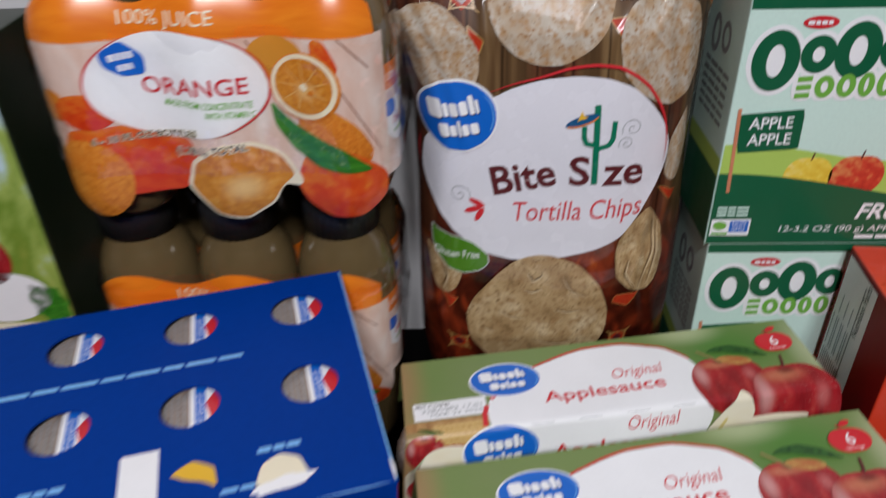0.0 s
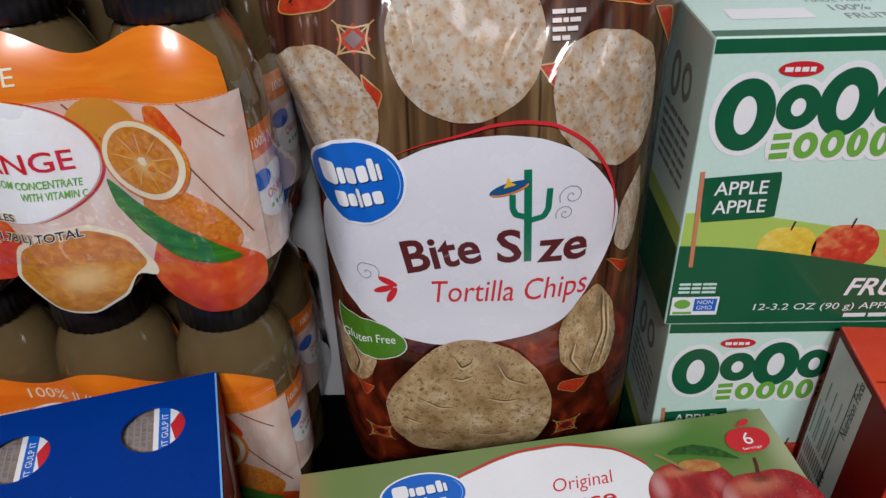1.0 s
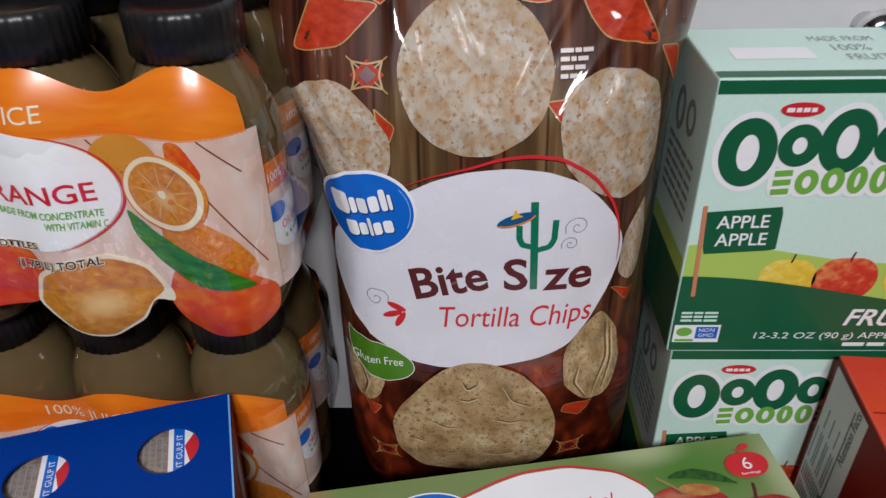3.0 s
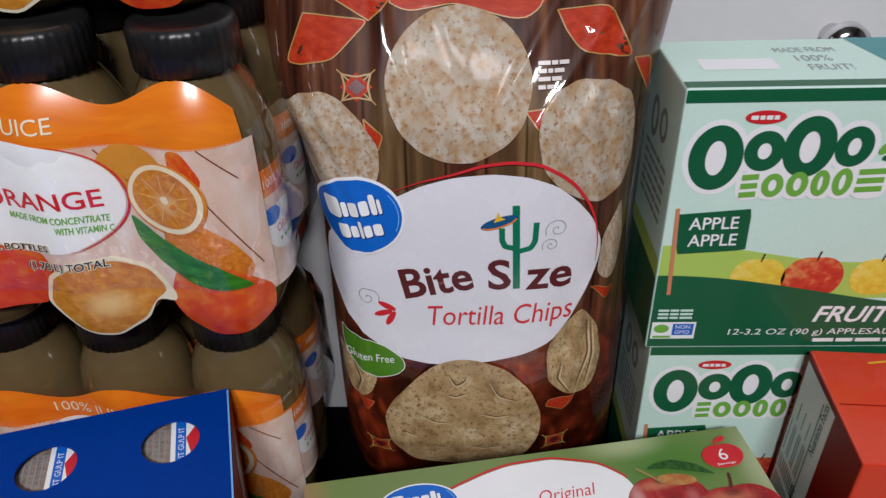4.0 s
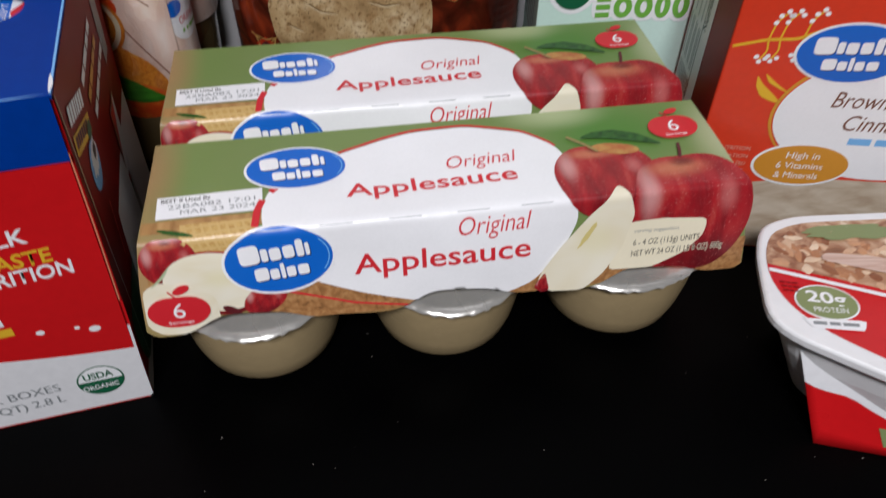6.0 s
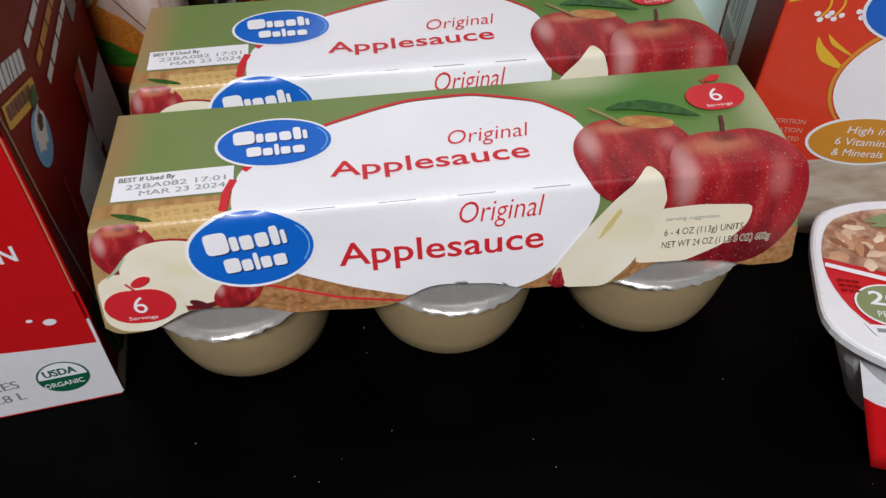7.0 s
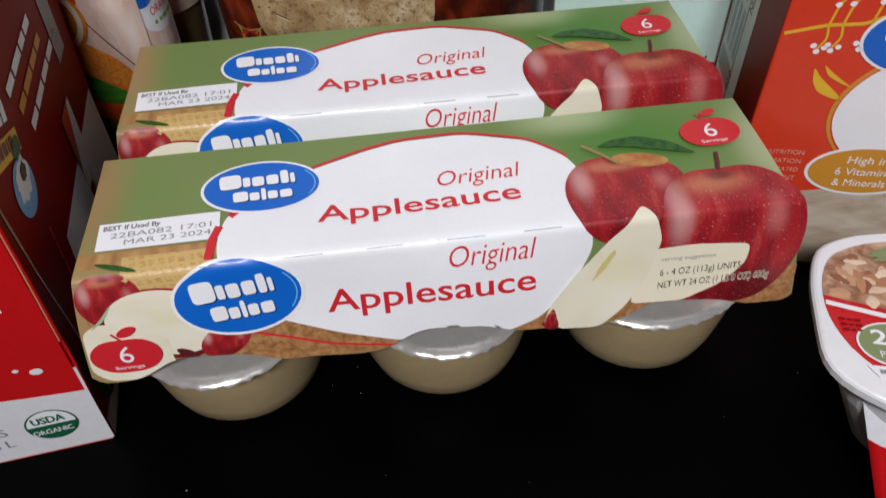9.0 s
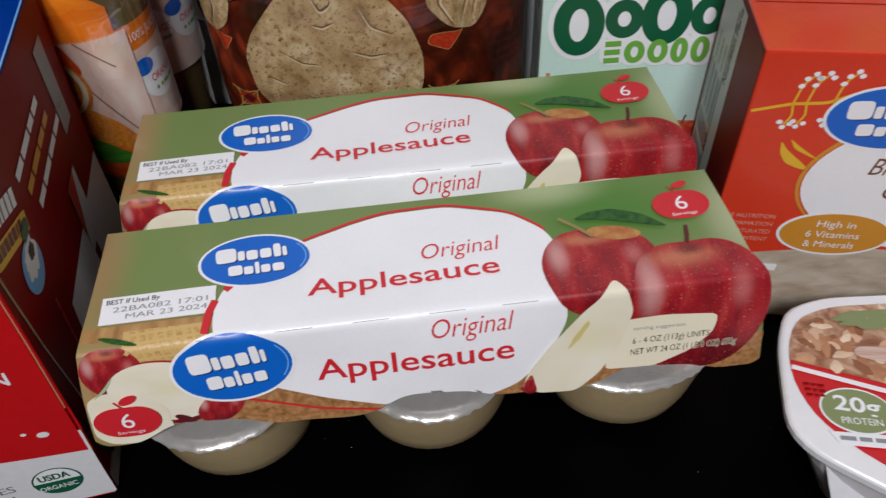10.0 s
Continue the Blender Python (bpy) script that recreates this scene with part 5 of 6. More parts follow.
    for k in range(3):
        bars(0.0035, 0.0185 + 0.0022 * k, (0.005, 0.004, 0.006), 0.0013, 0.0007, f, 4 * e, MINT, body)
    # top and side
    t = plane((0, 0, GH), (1, 0, 0), (0, 1, 0), (0, 0, 1))
    patch("white_strip", 0.012, 0.020, 0.044, 0.033, t, e, WHITE, body, 1, 1)
    words("MADE FROM", 0.0480, 0.0400, 0.0260, 0.0060, t, e, GREY_INK, body)
    words("100%", 0.0540, 0.0290, 0.0150, 0.0070, t, e, GREY_INK, body)
    words("FRUIT!", 0.0560, 0.0185, 0.0180, 0.0065, t, e, GREY_INK, body)
    blot("teal_print", resampled([(0.084, 0.0575), (0.092, 0.018), (0.150, 0.018), (0.150, 0.0575)], 24), t, e, TEAL, body, rings=2)
    patch("dark_edge", 0.0005, 0.0012, GW - 0.0005, 0.0075, t, e, GREEN_DARK, body, 1, 1)
    g = plane((0, 0, 0), (0, -1, 0), (0, 0, 1), (-1, 0, 0))
    patch("green_band", -GD + 0.001, 0.0012, -0.0006, 0.042, g, e, GREEN_DARK, body, 6, 2)
    patch("hill_print", -GD + 0.001, 0.042, -0.0006, 0.052, g, e, GREEN_HILL, body, 6, 2)
    ring("mark_ring", -0.040, 0.106, 0.0065, 0.010, 0.0035, g, e, GREY_INK, body)
    ring("mark_ring", -0.024, 0.108, 0.0065, 0.008, 0.0030, g, e, GREY_INK, body)
    for k in range(6):
        bars(-0.050, 0.090 - 0.005 * k, (0.008, 0.011, 0.007, 0.009), 0.002, 0.0015, g, e, GREY_INK, body)
    box.matrix_world = m
    return box


pouch_carton(pose(GX, GY, GH), "mint green carton of apple fruit pouches stacked on another")
pouch_carton(pose(GX + 0.003, GY + 0.001, 0), "mint green carton of apple fruit pouches on the table")

# ---- milk carton tray ----
BLUE_CARD = material("blue_glossy_card", (0.0004, 0.036, 0.26), 0.42, vary=0.08, grain=300, coat=0.0, blotch=12)
BLUE_CARD.node_tree.nodes["Principled BSDF"].inputs["Specular IOR Level"].default_value = 0.06
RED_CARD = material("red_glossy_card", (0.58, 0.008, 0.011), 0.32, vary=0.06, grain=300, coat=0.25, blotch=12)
# red darkened for the shade on the tray's right side; small prints share it
DARK_RED = material("shaded_red_and_print", (0.21, 0.002, 0.003), 0.45, vary=0.08, grain=300, coat=0.0, blotch=12)
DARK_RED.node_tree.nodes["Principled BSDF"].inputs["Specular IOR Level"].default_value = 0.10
WHITE_CARD = material("white_card", (0.74, 0.75, 0.77), 0.42, vary=0.06, grain=300, bump=0.1, coat=0.1, blotch=16)
CARTON_TOP = printed("small_carton_top_print", [(0.3, (0.16, 0.12, 0.10)), (0.7, (0.34, 0.28, 0.24))], (2, 9), 4)
MW, MD, MH = 0.192, 0.1380, 0.1460
HOLE_R = 0.0118


def holed_panel(x0, y0, x1, y1, holes, z, thick, mat):
    """One flat card panel pierced by round holes."""
    bm = bmesh.new()
    loops = [[(x0, y0), (x1, y0), (x1, y1), (x0, y1)]]
    loops += [[(cx + HOLE_R * math.cos(math.pi * k / 16), cy + HOLE_R * math.sin(math.pi * k / 16)) for k in range(32)] for cx, cy in holes]
    edges = []
    for loop in loops:
        vs = [bm.verts.new((x, y, z)) for x, y in loop]
        edges += [bm.edges.new((vs[k], vs[(k + 1) % len(vs)])) for k in range(len(vs))]
    bmesh.ops.triangle_fill(bm, edges=edges, use_beauty=True, use_dissolve=False, normal=(0, 0, 1))
    bmesh.ops.solidify(bm, geom=bm.faces[:], thickness=thick)
    for v in bm.verts:
        v.co.z = min(v.co.z, z)
    return finished(bm, "top_panel", mat, smooth=False)


def milk_tray(m):
    """A card tray of small milk cartons; its near right lower corner at the origin, x to its left is minus."""
    box = tagged(new("milk_carton_tray"), "red and blue card tray of small milk cartons on the table", "milk carton")
    front, e = plane((0, 0, 0), (1, 0, 0), (0, 0, 1), (0, -1, 0)), 0.00015
    bm = bmesh.new()
    bmesh.ops.create_cube(bm, size=1)
    for v in bm.verts:
        v.co = Vector(((v.co.x - 0.5) * MW, (v.co.y + 0.5) * MD, (v.co.z + 0.5) * (MH - 0.001)))
    top = [f for f in bm.faces if f.normal.z > 0.5]
    bmesh.ops.delete(bm, geom=top, context="FACES")
    bmesh.ops.bevel(bm, geom=[g for g in bm.edges if abs(g.verts[0].co.z - g.verts[1].co.z) > 0.1], offset=0.0012, segments=2, affect="EDGES")
    body = part("body", finished(bm, "body", RED_CARD, False), box, "glossy red card")
    # the blue top with its round holes: two rows of four
    cols, rows_ = (-0.0245, -0.0730, -0.1230, -0.1690), (0.0610, 0.1130)
    panel = part("top_panel", holed_panel(-MW, 0.0, 0.0, MD, [(cx, cy) for cx in cols for cy in rows_], MH, 0.0012, BLUE_CARD), box, "blue top with round holes")
    for cx in cols:
        for cy in rows_:
            c = part("milk_carton", carton_mesh("milk_carton", 0.044, 0.046, 0.136, WHITE_CARD, 0.002), box, "small drink carton seen through a hole")
            c.matrix_basis = pose(cx - 0.022, cy - 0.023, 0.006)
            t = plane((0.022, 0.023, 0.136), (1, 0, 0), (0, 1, 0), (0, 0, 1))
            q = 0.0002
            patch("lid_print", -0.0135, -0.014, 0.0005, 0.014, t, q, CARTON_TOP, c, 4, 4)
            for k in range(5):
                bars(-0.0110 + 0.0024 * k, -0.009, (0.018,), 0.0007, 0.001, t, 2 * q, GREY_INK, c, 90)
            patch("lid_stripe", 0.0005, -0.014, 0.0025, 0.014, t, q, WHITE, c, 1, 1)
            patch("lid_stripe", 0.0025, -0.014, 0.0068, 0.014, t, q, BLUE_LOGO, c, 1, 1)
            words("IT GULP IT", 0.0060, -0.0085, 0.0170, 0.0024, t, 2 * q, WHITE, c, 90)
            patch("lid_stripe", 0.0068, -0.014, 0.0105, 0.014, t, q, WHITE, c, 1, 1)
            blot("lid_flash", [(0.0105, -0.014), (0.014, -0.014), (0.014, 0.014), (0.0068, 0.002)], t, 1.5 * q, RED_INK, c, rings=2)
    p = plane((0, 0, MH), (1, 0, 0), (0, 1, 0), (0, 0, 1))
    bars(-0.150, 0.0855, (0.012, 0.010, 0.014, 0.009, 0.013, 0.008, 0.012, 0.010), 0.0024, 0.0016, p, e, PALE_BLUE, panel)
    for cx, cy in ((-0.040, 0.016), (-0.125, 0.018)):
        blot("bowl_print", rounded([(cx - 0.010, cy - 0.004), (cx + 0.010, cy - 0.004), (cx + 0.007, cy + 0.006), (cx, cy + 0.0095), (cx - 0.007, cy + 0.006)], 30, 1), p, e, CREAM, panel, rings=3)
        blot("spill_print", ellipse(cx, cy - 0.005, 0.012, 0.003, 8, 30, 0.3), p, 2 * e, WHITE, panel, rings=2)
        bars(cx - 0.008, cy + 0.0115, (0.005, 0.004, 0.005), 0.0025, 0.001, p, e, PALE_BLUE, panel)
    blot("banana_print", rounded([(-0.080, 0.026), (-0.072, 0.031), (-0.064, 0.026), (-0.063, 0.016), (-0.068, 0.020), (-0.074, 0.022)], 30, 1), p, e, YELLOW, panel, rings=3)
    patch("carton_print", -0.098, 0.014, -0.084, 0.040, p, e, WHITE, panel, 1, 1)
    bars(-0.062, 0.012, (0.006, 0.005), 0.002, 0.001, p, e, PALE_BLUE, panel)
    # worn, slightly opened card edges
    stroke("worn_edge", [(-0.0004, 0.001), (-0.0005, 0.045), (-0.0004, 0.09), (-0.0005, MD - 0.001)], 0.0007, p, e, PALE_BLUE, panel, n=30)
    stroke("worn_edge", [(-0.0006, 0.001), (-0.0004, 0.006), (-0.0009, 0.012)], 0.0013, p, 1.5 * e, WHITE_CARD, panel, taper=True, n=12)
    stroke("worn_edge", [(-0.030, 0.0006), (-0.012, 0.0004), (-0.002, 0.0007)], 0.0007, p, e, PALE_BLUE, panel, taper=True, n=12)
    stroke("worn_edge", [(-0.0004, 0.002), (-0.0006, 0.020), (-0.0004, 0.046)], 0.0010, front, 3 * e, WHITE_CARD, body, n=12)
    stroke("worn_edge", [(-0.0005, 0.060), (-0.0003, 0.095), (-0.0005, 0.126)], 0.0005, front, 3 * e, POLE, body, n=12)
    # front
    patch("blue_flap", -MW + 0.001, 0.1232, -0.0006, MH, front, 0.0006, BLUE_CARD, body, 4, 2)
    patch("white_base", -MW + 0.001, 0.0008, -0.0006, 0.0360, front, e, WHITE_CARD, body, 20, 2, top=lambda x: 0.0325 - 0.14 * max(x, -0.06) + 0.0008 * math.sin(x * 60))
    for x, z, r in ((-0.0120, 0.0473, 0.0016), (-0.0177, 0.0495, 0.0008), (-0.030, 0.0505, 0.0012)):
        blot("dot_print", ellipse(x, z, r * 1.3, r, 0, 20), front, e, WHITE, body, rings=2)
    for k, (txt, mat_, right, z, w) in enumerate((("MILK", WHITE, -0.0212, 0.0925, 0.0190), ("TASTE", YELLOW, -0.0162, 0.0826, 0.0230), ("NUTRITION", WHITE, -0.0112, 0.0745, 0.0410))):
        words(txt, right - w, z, w, 0.0062, front, e, mat_, body, 4, 0.1, 0.02)
        bars(right - w - 0.046, z - 0.004, (0.012, 0.010, 0.014), 0.006, 0.003, front, e, mat_, body, 4)
    bars(-0.064, 0.056, (0.012, 0.010), 0.0040, 0.002, front, e, WHITE, body, 3)
    bars(-0.064, 0.0505, (0.010, 0.014), 0.0040, 0.002, front, e, YELLOW, body, 3)
    ring("seal_ring", -0.0170, 0.0175, 0.0088, 0.0088, 0.0006, front, 3 * e, GREEN_DARK, body)
    blot("seal_face", ellipse(-0.0170, 0.0175, 0.0084, 0.0084), front, 2 * e, WHITE, body, rings=3, label="round green and white organic seal")
    half = [(-0.0170 + 0.0084 * math.cos(radians(a)), 0.0175 + 0.0084 * math.sin(radians(a))) for a in range(180, 361, 10)]
    blot("seal_lower", half, front, 3 * e, GREEN_DARK, body, rings=3, centre=(-0.0170, 0.0130))
    words("USDA", -0.0228, 0.0188, 0.0110, 0.0038, front, 4 * e, GREEN_DARK, body, 2, 0, 0.02)
    words("ORGANIC", -0.0243, 0.0123, 0.0136, 0.0027, front, 4 * e, WHITE, body, 2, 0, 0.01)
    words("(12) MILK BOXES", -0.0790, 0.0145, 0.0470, 0.0045, front, 3 * e, GREY_INK, body, 2)
    words("OZ (3 QT) 2.8 L", -0.0740, 0.0075, 0.0420, 0.0045, front, 3 * e, GREY_INK, body, 2)
    # right side, its prints run upwards
    side = plane((0, 0, 0), (0, 1, 0), (0, 0, 1), (1, 0, 0))
    # this side's shade is put into its colour, a darker red
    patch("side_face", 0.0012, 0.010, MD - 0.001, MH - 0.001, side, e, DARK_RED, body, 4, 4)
    patch("white_base", 0.0012, 0.0008, MD - 0.001, 0.0120, side, e, WHITE_CARD, body, 4, 1)
    blot("green_base", rounded([(0.004, 0.044), (0.120, 0.046), (0.120, 0.008), (0.022, 0.006), (0.012, 0.008), (0.004, 0.024)], 50, 1), side, 2 * e, GREEN_DARK, body, rings=4)
    stroke("cut_edge", [(0.0020, 0.1440), (0.0065, 0.085)], 0.0012, side, 3 * e, CARD_BACK, body, n=10)
    stroke("cut_edge", [(0.0065, 0.085), (0.0110, 0.052), (0.0150, 0.010)], 0.0006, side, 3 * e, WHITE_CARD, body, n=20)
    blot("mark_panel", resampled([(0.0075, 0.1260), (0.0395, 0.1150), (0.0375, 0.1080), (0.0060, 0.1190)], 24), side, 3 * e, YELLOW, body, rings=2)
    bars(0.0085, 0.1290, (0.0036, 0.0036, 0.0036, 0.002, 0.0036, 0.0036, 0.0036), 0.0062, 0.0010, side, 4 * e, WHITE, body, -19)
    bars(0.0085, 0.1205, (0.0030, 0.0030, 0.0030, 0.0030, 0.0030, 0.0012, 0.0030), 0.0040, 0.0010, side, 4 * e, MAROON, body, -19)
    blot("mark_blue", ellipse(0.0270, 0.1010, 0.0100, 0.0090, -15), side, 3 * e, PALE_BLUE, body, rings=3)
    blot("mark_white", ellipse(0.0280, 0.1035, 0.0072, 0.0060, 20, 30, 0.35), side, 4 * e, WHITE, body, rings=3)
    blot("mark_dark", ellipse(0.0300, 0.1050, 0.0030, 0.0026, 20, 24, 0.5), side, 5 * e, BLACK_INK, body, rings=2)
    blot("mark_green", ellipse(0.0330, 0.1115, 0.0046, 0.0030, 0, 30, 0.3), side, 4 * e, GREEN_DARK, body, rings=3)
    for z, mat_, a0, ws in ((0.1205, WHITE, 0.0460, (0.010, 0.013, 0.008, 0.009)), (0.1115, GOLD, 0.0500, (0.009, 0.013, 0.010, 0.008)), (0.1025, WHITE, 0.0540, (0.010, 0.014, 0.012, 0.011, 0.009))):
        bars(a0, z, ws, 0.0034, 0.0018, side, 3 * e, mat_, body, 1)
    patch("hand_hole", 0.0830, 0.052, 0.1000, 0.086, side, 3 * e, WHITE_CARD, body, 1, 1)
    blot("hand_hole_flap", [(0.0830, 0.086), (0.0830, 0.060), (0.0960, 0.086)], side, 4 * e, RED_CARD, body, rings=2)
    stroke("hand_hole_edge", [(0.0830, 0.052), (0.0830, 0.086), (0.1000, 0.086)], 0.0009, side, 4 * e, CARD_BACK, body, n=14)
    patch("side_panel", 0.108, 0.095, 0.122, 0.132, side, 3 * e, GREY_INK, body, 1, 1)
    bars(0.116, 0.030, (0.006, 0.008, 0.006), 0.002, 0.001, side, 3 * e, MAROON, body, 90)
    bars(0.030, 0.056, (0.010, 0.008, 0.006), 0.0016, 0.001, side, 3 * e, RED_INK, body, 88)
    # the card has gone askew: its top stands a little over, towards the side and the front
    for ob in box.children_recursive:
        if ob.parent is box or ob.parent in (body, panel):
            if ob.name.startswith("milk_carton"):
                ob.matrix_basis = pose(0.006, 0, 0) @ ob.matrix_basis
            else:
                for v in ob.data.vertices:
                    v.co.x += 0.050 * v.co.z
                    v.co.y -= 0.012 * v.co.z
    box.matrix_world = m
    return box


milk_tray(pose(0.0515, 0.3170, 0, 0, 0, 16.6))

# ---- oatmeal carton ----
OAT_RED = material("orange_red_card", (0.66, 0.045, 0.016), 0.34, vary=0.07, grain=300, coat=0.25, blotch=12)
OATS = printed("oatmeal_print", [(0.25, (0.34, 0.25, 0.17)), (0.5, (0.50, 0.42, 0.32)), (0.8, (0.66, 0.60, 0.50))], (4, 3), 6, rough=0.38)
PINK = ink("pink_print", (0.72, 0.36, 0.28))
GREY_CARD = material("grey_white_panel_print", (0.74, 0.74, 0.73), 0.42, vary=0.05, grain=400)


def oatmeal_box(m):
    box = tagged(new("oatmeal_box"), "orange-red box of brown sugar cinnamon oatmeal on the table", "oatmeal box")
    w, d, h = 0.135, 0.0700, 0.1360
    body = part("body", carton_mesh("body", w, d, h, OAT_RED, 0.0010), box, "orange-red printed card")
    f, e = plane((0, 0, 0), (1, 0, 0), (0, 0, 1), (0, -1, 0)), 0.00015
    patch("oat_print", 0.0008, 0.001, w - 0.001, 0.035, f, e, OATS, body, 40, 8, top=lambda x: 0.0360 + 0.010 * math.sin(min(1.5, x * 22)))
    blot("white_panel", ellipse(0.0820, 0.0800, 0.0540, 0.0330, 0, 60), f, 2 * e, WHITE, body, rings=6)
    stroke("dark_ring", ellipse(0.0820, 0.0800, 0.0555, 0.0345, 0, 60)[16:40], 0.0016, f, 2 * e, GOLD, body, taper=True)
    store_logo(0.0500, 0.1105, 0.0225, 0.0130, f, 3 * e, body, 0)
    words("Brown Sugar", 0.0500, 0.0850, 0.0460, 0.0080, f, 3 * e, WOOD_INK, body, 0, 0.2)
    words("Cinnamon", 0.0580, 0.0735, 0.0400, 0.0080, f, 3 * e, WOOD_INK, body, 0, 0.2)
    bars(0.0640, 0.0660, (0.010, 0.008, 0.010), 0.0035, 0.002, f, 3 * e, PALE_BLUE, body)
    blot("gold_rim", ellipse(0.0480, 0.0535, 0.0225, 0.0122), f, 3 * e, WHITE, body, rings=3)
    blot("gold_oval", ellipse(0.0480, 0.0535, 0.0212, 0.0110), f, 4 * e, GOLD, body, rings=3, label="gold vitamin oval")
    words("High in", 0.0400, 0.0572, 0.0150, 0.0036, f, 5 * e, WHITE, body)
    words("6 Vitamins", 0.0370, 0.0515, 0.0210, 0.0036, f, 5 * e, WHITE, body)
    words("& Minerals", 0.0375, 0.0460, 0.0200, 0.0036, f, 5 * e, WHITE, body)
    for k, t in enumerate(("SEE NUTRITION", "INFORMATION", "FOR SATURATED", "FAT CONTENT")):
        words(t, 0.0030, 0.0600 - 0.0042 * k, 0.0200, 0.0022, f, 3 * e, PINK, body)
    stroke("stalk_print", [(0.0010, 0.1115), (0.014, 0.1150), (0.026, 0.1160), (0.038, 0.1220)], 0.0013, f, 2 * e, YELLOW, body)
    for x, z in ((0.0145, 0.1150), (0.0190, 0.1155), (0.0280, 0.1165)):
        stroke("stalk_print", [(x, z), (x + 0.0012, z + 0.008), (x + 0.0045, z + 0.012)], 0.0008, f, 2 * e, YELLOW, body, n=12)
        stroke("stalk_print", [(x, z), (x + 0.001, z - 0.005), (x - 0.001, z - 0.009)], 0.0008, f, 2 * e, YELLOW, body, n=12)
        for dx, dz in ((0.0045, 0.0125), (0.002, 0.0105), (0.006, 0.0108), (0.0008, 0.0075), (-0.001, -0.010), (0.0012, -0.0085), (-0.0025, -0.0078)):
            blot("blossom_print", ellipse(x + dx, z + dz, 0.0011, 0.0010, 0, 12, 0.2), f, 3 * e, WHITE, body, rings=1)
    for pts in ([(0.0150, 0.0990), (0.0180, 0.0950), (0.0240, 0.0900), (0.0290, 0.0855), (0.0250, 0.0860), (0.0190, 0.0885), (0.0160, 0.0930)], [(0.0180, 0.1000), (0.0230, 0.0960), (0.0310, 0.0905), (0.0260, 0.0925), (0.0205, 0.0955)]):
        blot("oat_grain_print", rounded(pts, 30, 1), f, 2 * e, YELLOW, body, rings=3)
    bars(0.0230, 0.0300, (0.008,), 0.004, 0.001, f, 3 * e, WHITE, body)
    words("calories", 0.0050, 0.0330, 0.0180, 0.0045, f, 3 * e, WHITE, body, 0, 0.2)
    # left side: the white facts panel
    g = plane((0, 0, 0), (0, -1, 0), (0, 0, 1), (-1, 0, 0))
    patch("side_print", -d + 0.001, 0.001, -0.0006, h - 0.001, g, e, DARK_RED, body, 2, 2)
    patch("facts_panel", -d + 0.003, 0.010, -0.030, h - 0.004, g, 2 * e, GREY_CARD, body, 2, 2, "white nutrition facts panel")
    words("Nutrition Facts", -0.0360, 0.0980, 0.0330, 0.0050, g, 3 * e, BLACK_INK, body, 90, 0, 0.01)
    words("410", -0.0400, 0.0600, 0.0090, 0.0050, g, 3 * e, BLACK_INK, body, 90, 0, 0.01)
    for k in range(11):
        bars(-0.0420 - 0.0022 * k, 0.020, (0.014, 0.020, 0.010, 0.022, 0.012)[: 3 + k % 3], 0.0010, 0.003, g, 3 * e, GREY_INK, body, 90)
    stroke("facts_rule", [(-0.0415, 0.014), (-0.0415, 0.128)], 0.0008, g, 3 * e, BLACK_INK, body, n=4)
    t = plane((0, 0, h), (1, 0, 0), (0, 1, 0), (0, 0, 1))
    blot("white_panel", ellipse(0.080, 0.055, 0.026, 0.012), t, e, WHITE, body, rings=3)
    stroke("seam", [(0.002, 0.034), (w - 0.002, 0.034)], 0.0006, t, e, DARK_RED, body, n=4)
    stroke("stalk_print", [(0.024, 0.062), (0.034, 0.064), (0.046, 0.060)], 0.0012, t, e, YELLOW, body)
    stroke("spoon_print", [(0.048, 0.046), (0.066, 0.043)], 0.0030, t, e, MAROON, body)
    box.matrix_world = m
    return box


WOOD_INK = ink("brown_letter_print", (0.16, 0.05, 0.02))
oatmeal_box(pose(0.2885, 0.4150, 0, 0, 0, -4))

# ---- ready meal tray ----
TRAY = material("white_plastic_tray", (0.80, 0.81, 0.82), 0.3, vary=0.04, grain=200, coat=0.2)
FOOD = printed("pasta_and_meat_print", [(0.25, (0.10, 0.035, 0.015)), (0.42, (0.32, 0.14, 0.07)), (0.56, (0.50, 0.30, 0.18)), (0.75, (0.68, 0.52, 0.38))], (7, 6), 7, rough=0.32, distort=1.5)
MEAT = printed("sliced_meat_print", [(0.25, (0.44, 0.24, 0.17)), (0.6, (0.66, 0.50, 0.42)), (0.85, (0.74, 0.64, 0.56))], (1.5, 7), 5, rough=0.32)


def morsel_material():
    """Pasta and sauce, each morsel of another shade."""
    m = material("pasta_morsel_print", (0.6, 0.4, 0.28), 0.34, vary=0.14, grain=700, blotch=120)
    n, l = m.node_tree.nodes, m.node_tree.links
    geo, ramp = n.new("ShaderNodeNewGeometry"), n.new("ShaderNodeValToRGB")
    e = ramp.color_ramp.elements
    e.new(0.5)
    for k, c in enumerate(((0.20, 0.06, 0.025), (0.52, 0.25, 0.12), (0.78, 0.62, 0.45))):
        e[k].position, e[k].color = k / 2, (*c, 1)
    l.new(geo.outputs["Random Per Island"], ramp.inputs[0])
    tint = next(q for q in n if q.type == "VECT_MATH")
    l.new(ramp.outputs[0], tint.inputs[0])
    return m


MORSEL = morsel_material()
SAGE = ink("sage_green_print", (0.22, 0.27, 0.11))


MEAL_EDGE = [(-0.056, 0.051), (-0.0715, 0.045), (-0.0783, 0.027), (-0.0836, -0.0066), (-0.0778, -0.0160), (-0.050, -0.034), (0.0, -0.062), (0.060, -0.078), (0.088, -0.050), (0.084, 0.030), (0.030, 0.058)]


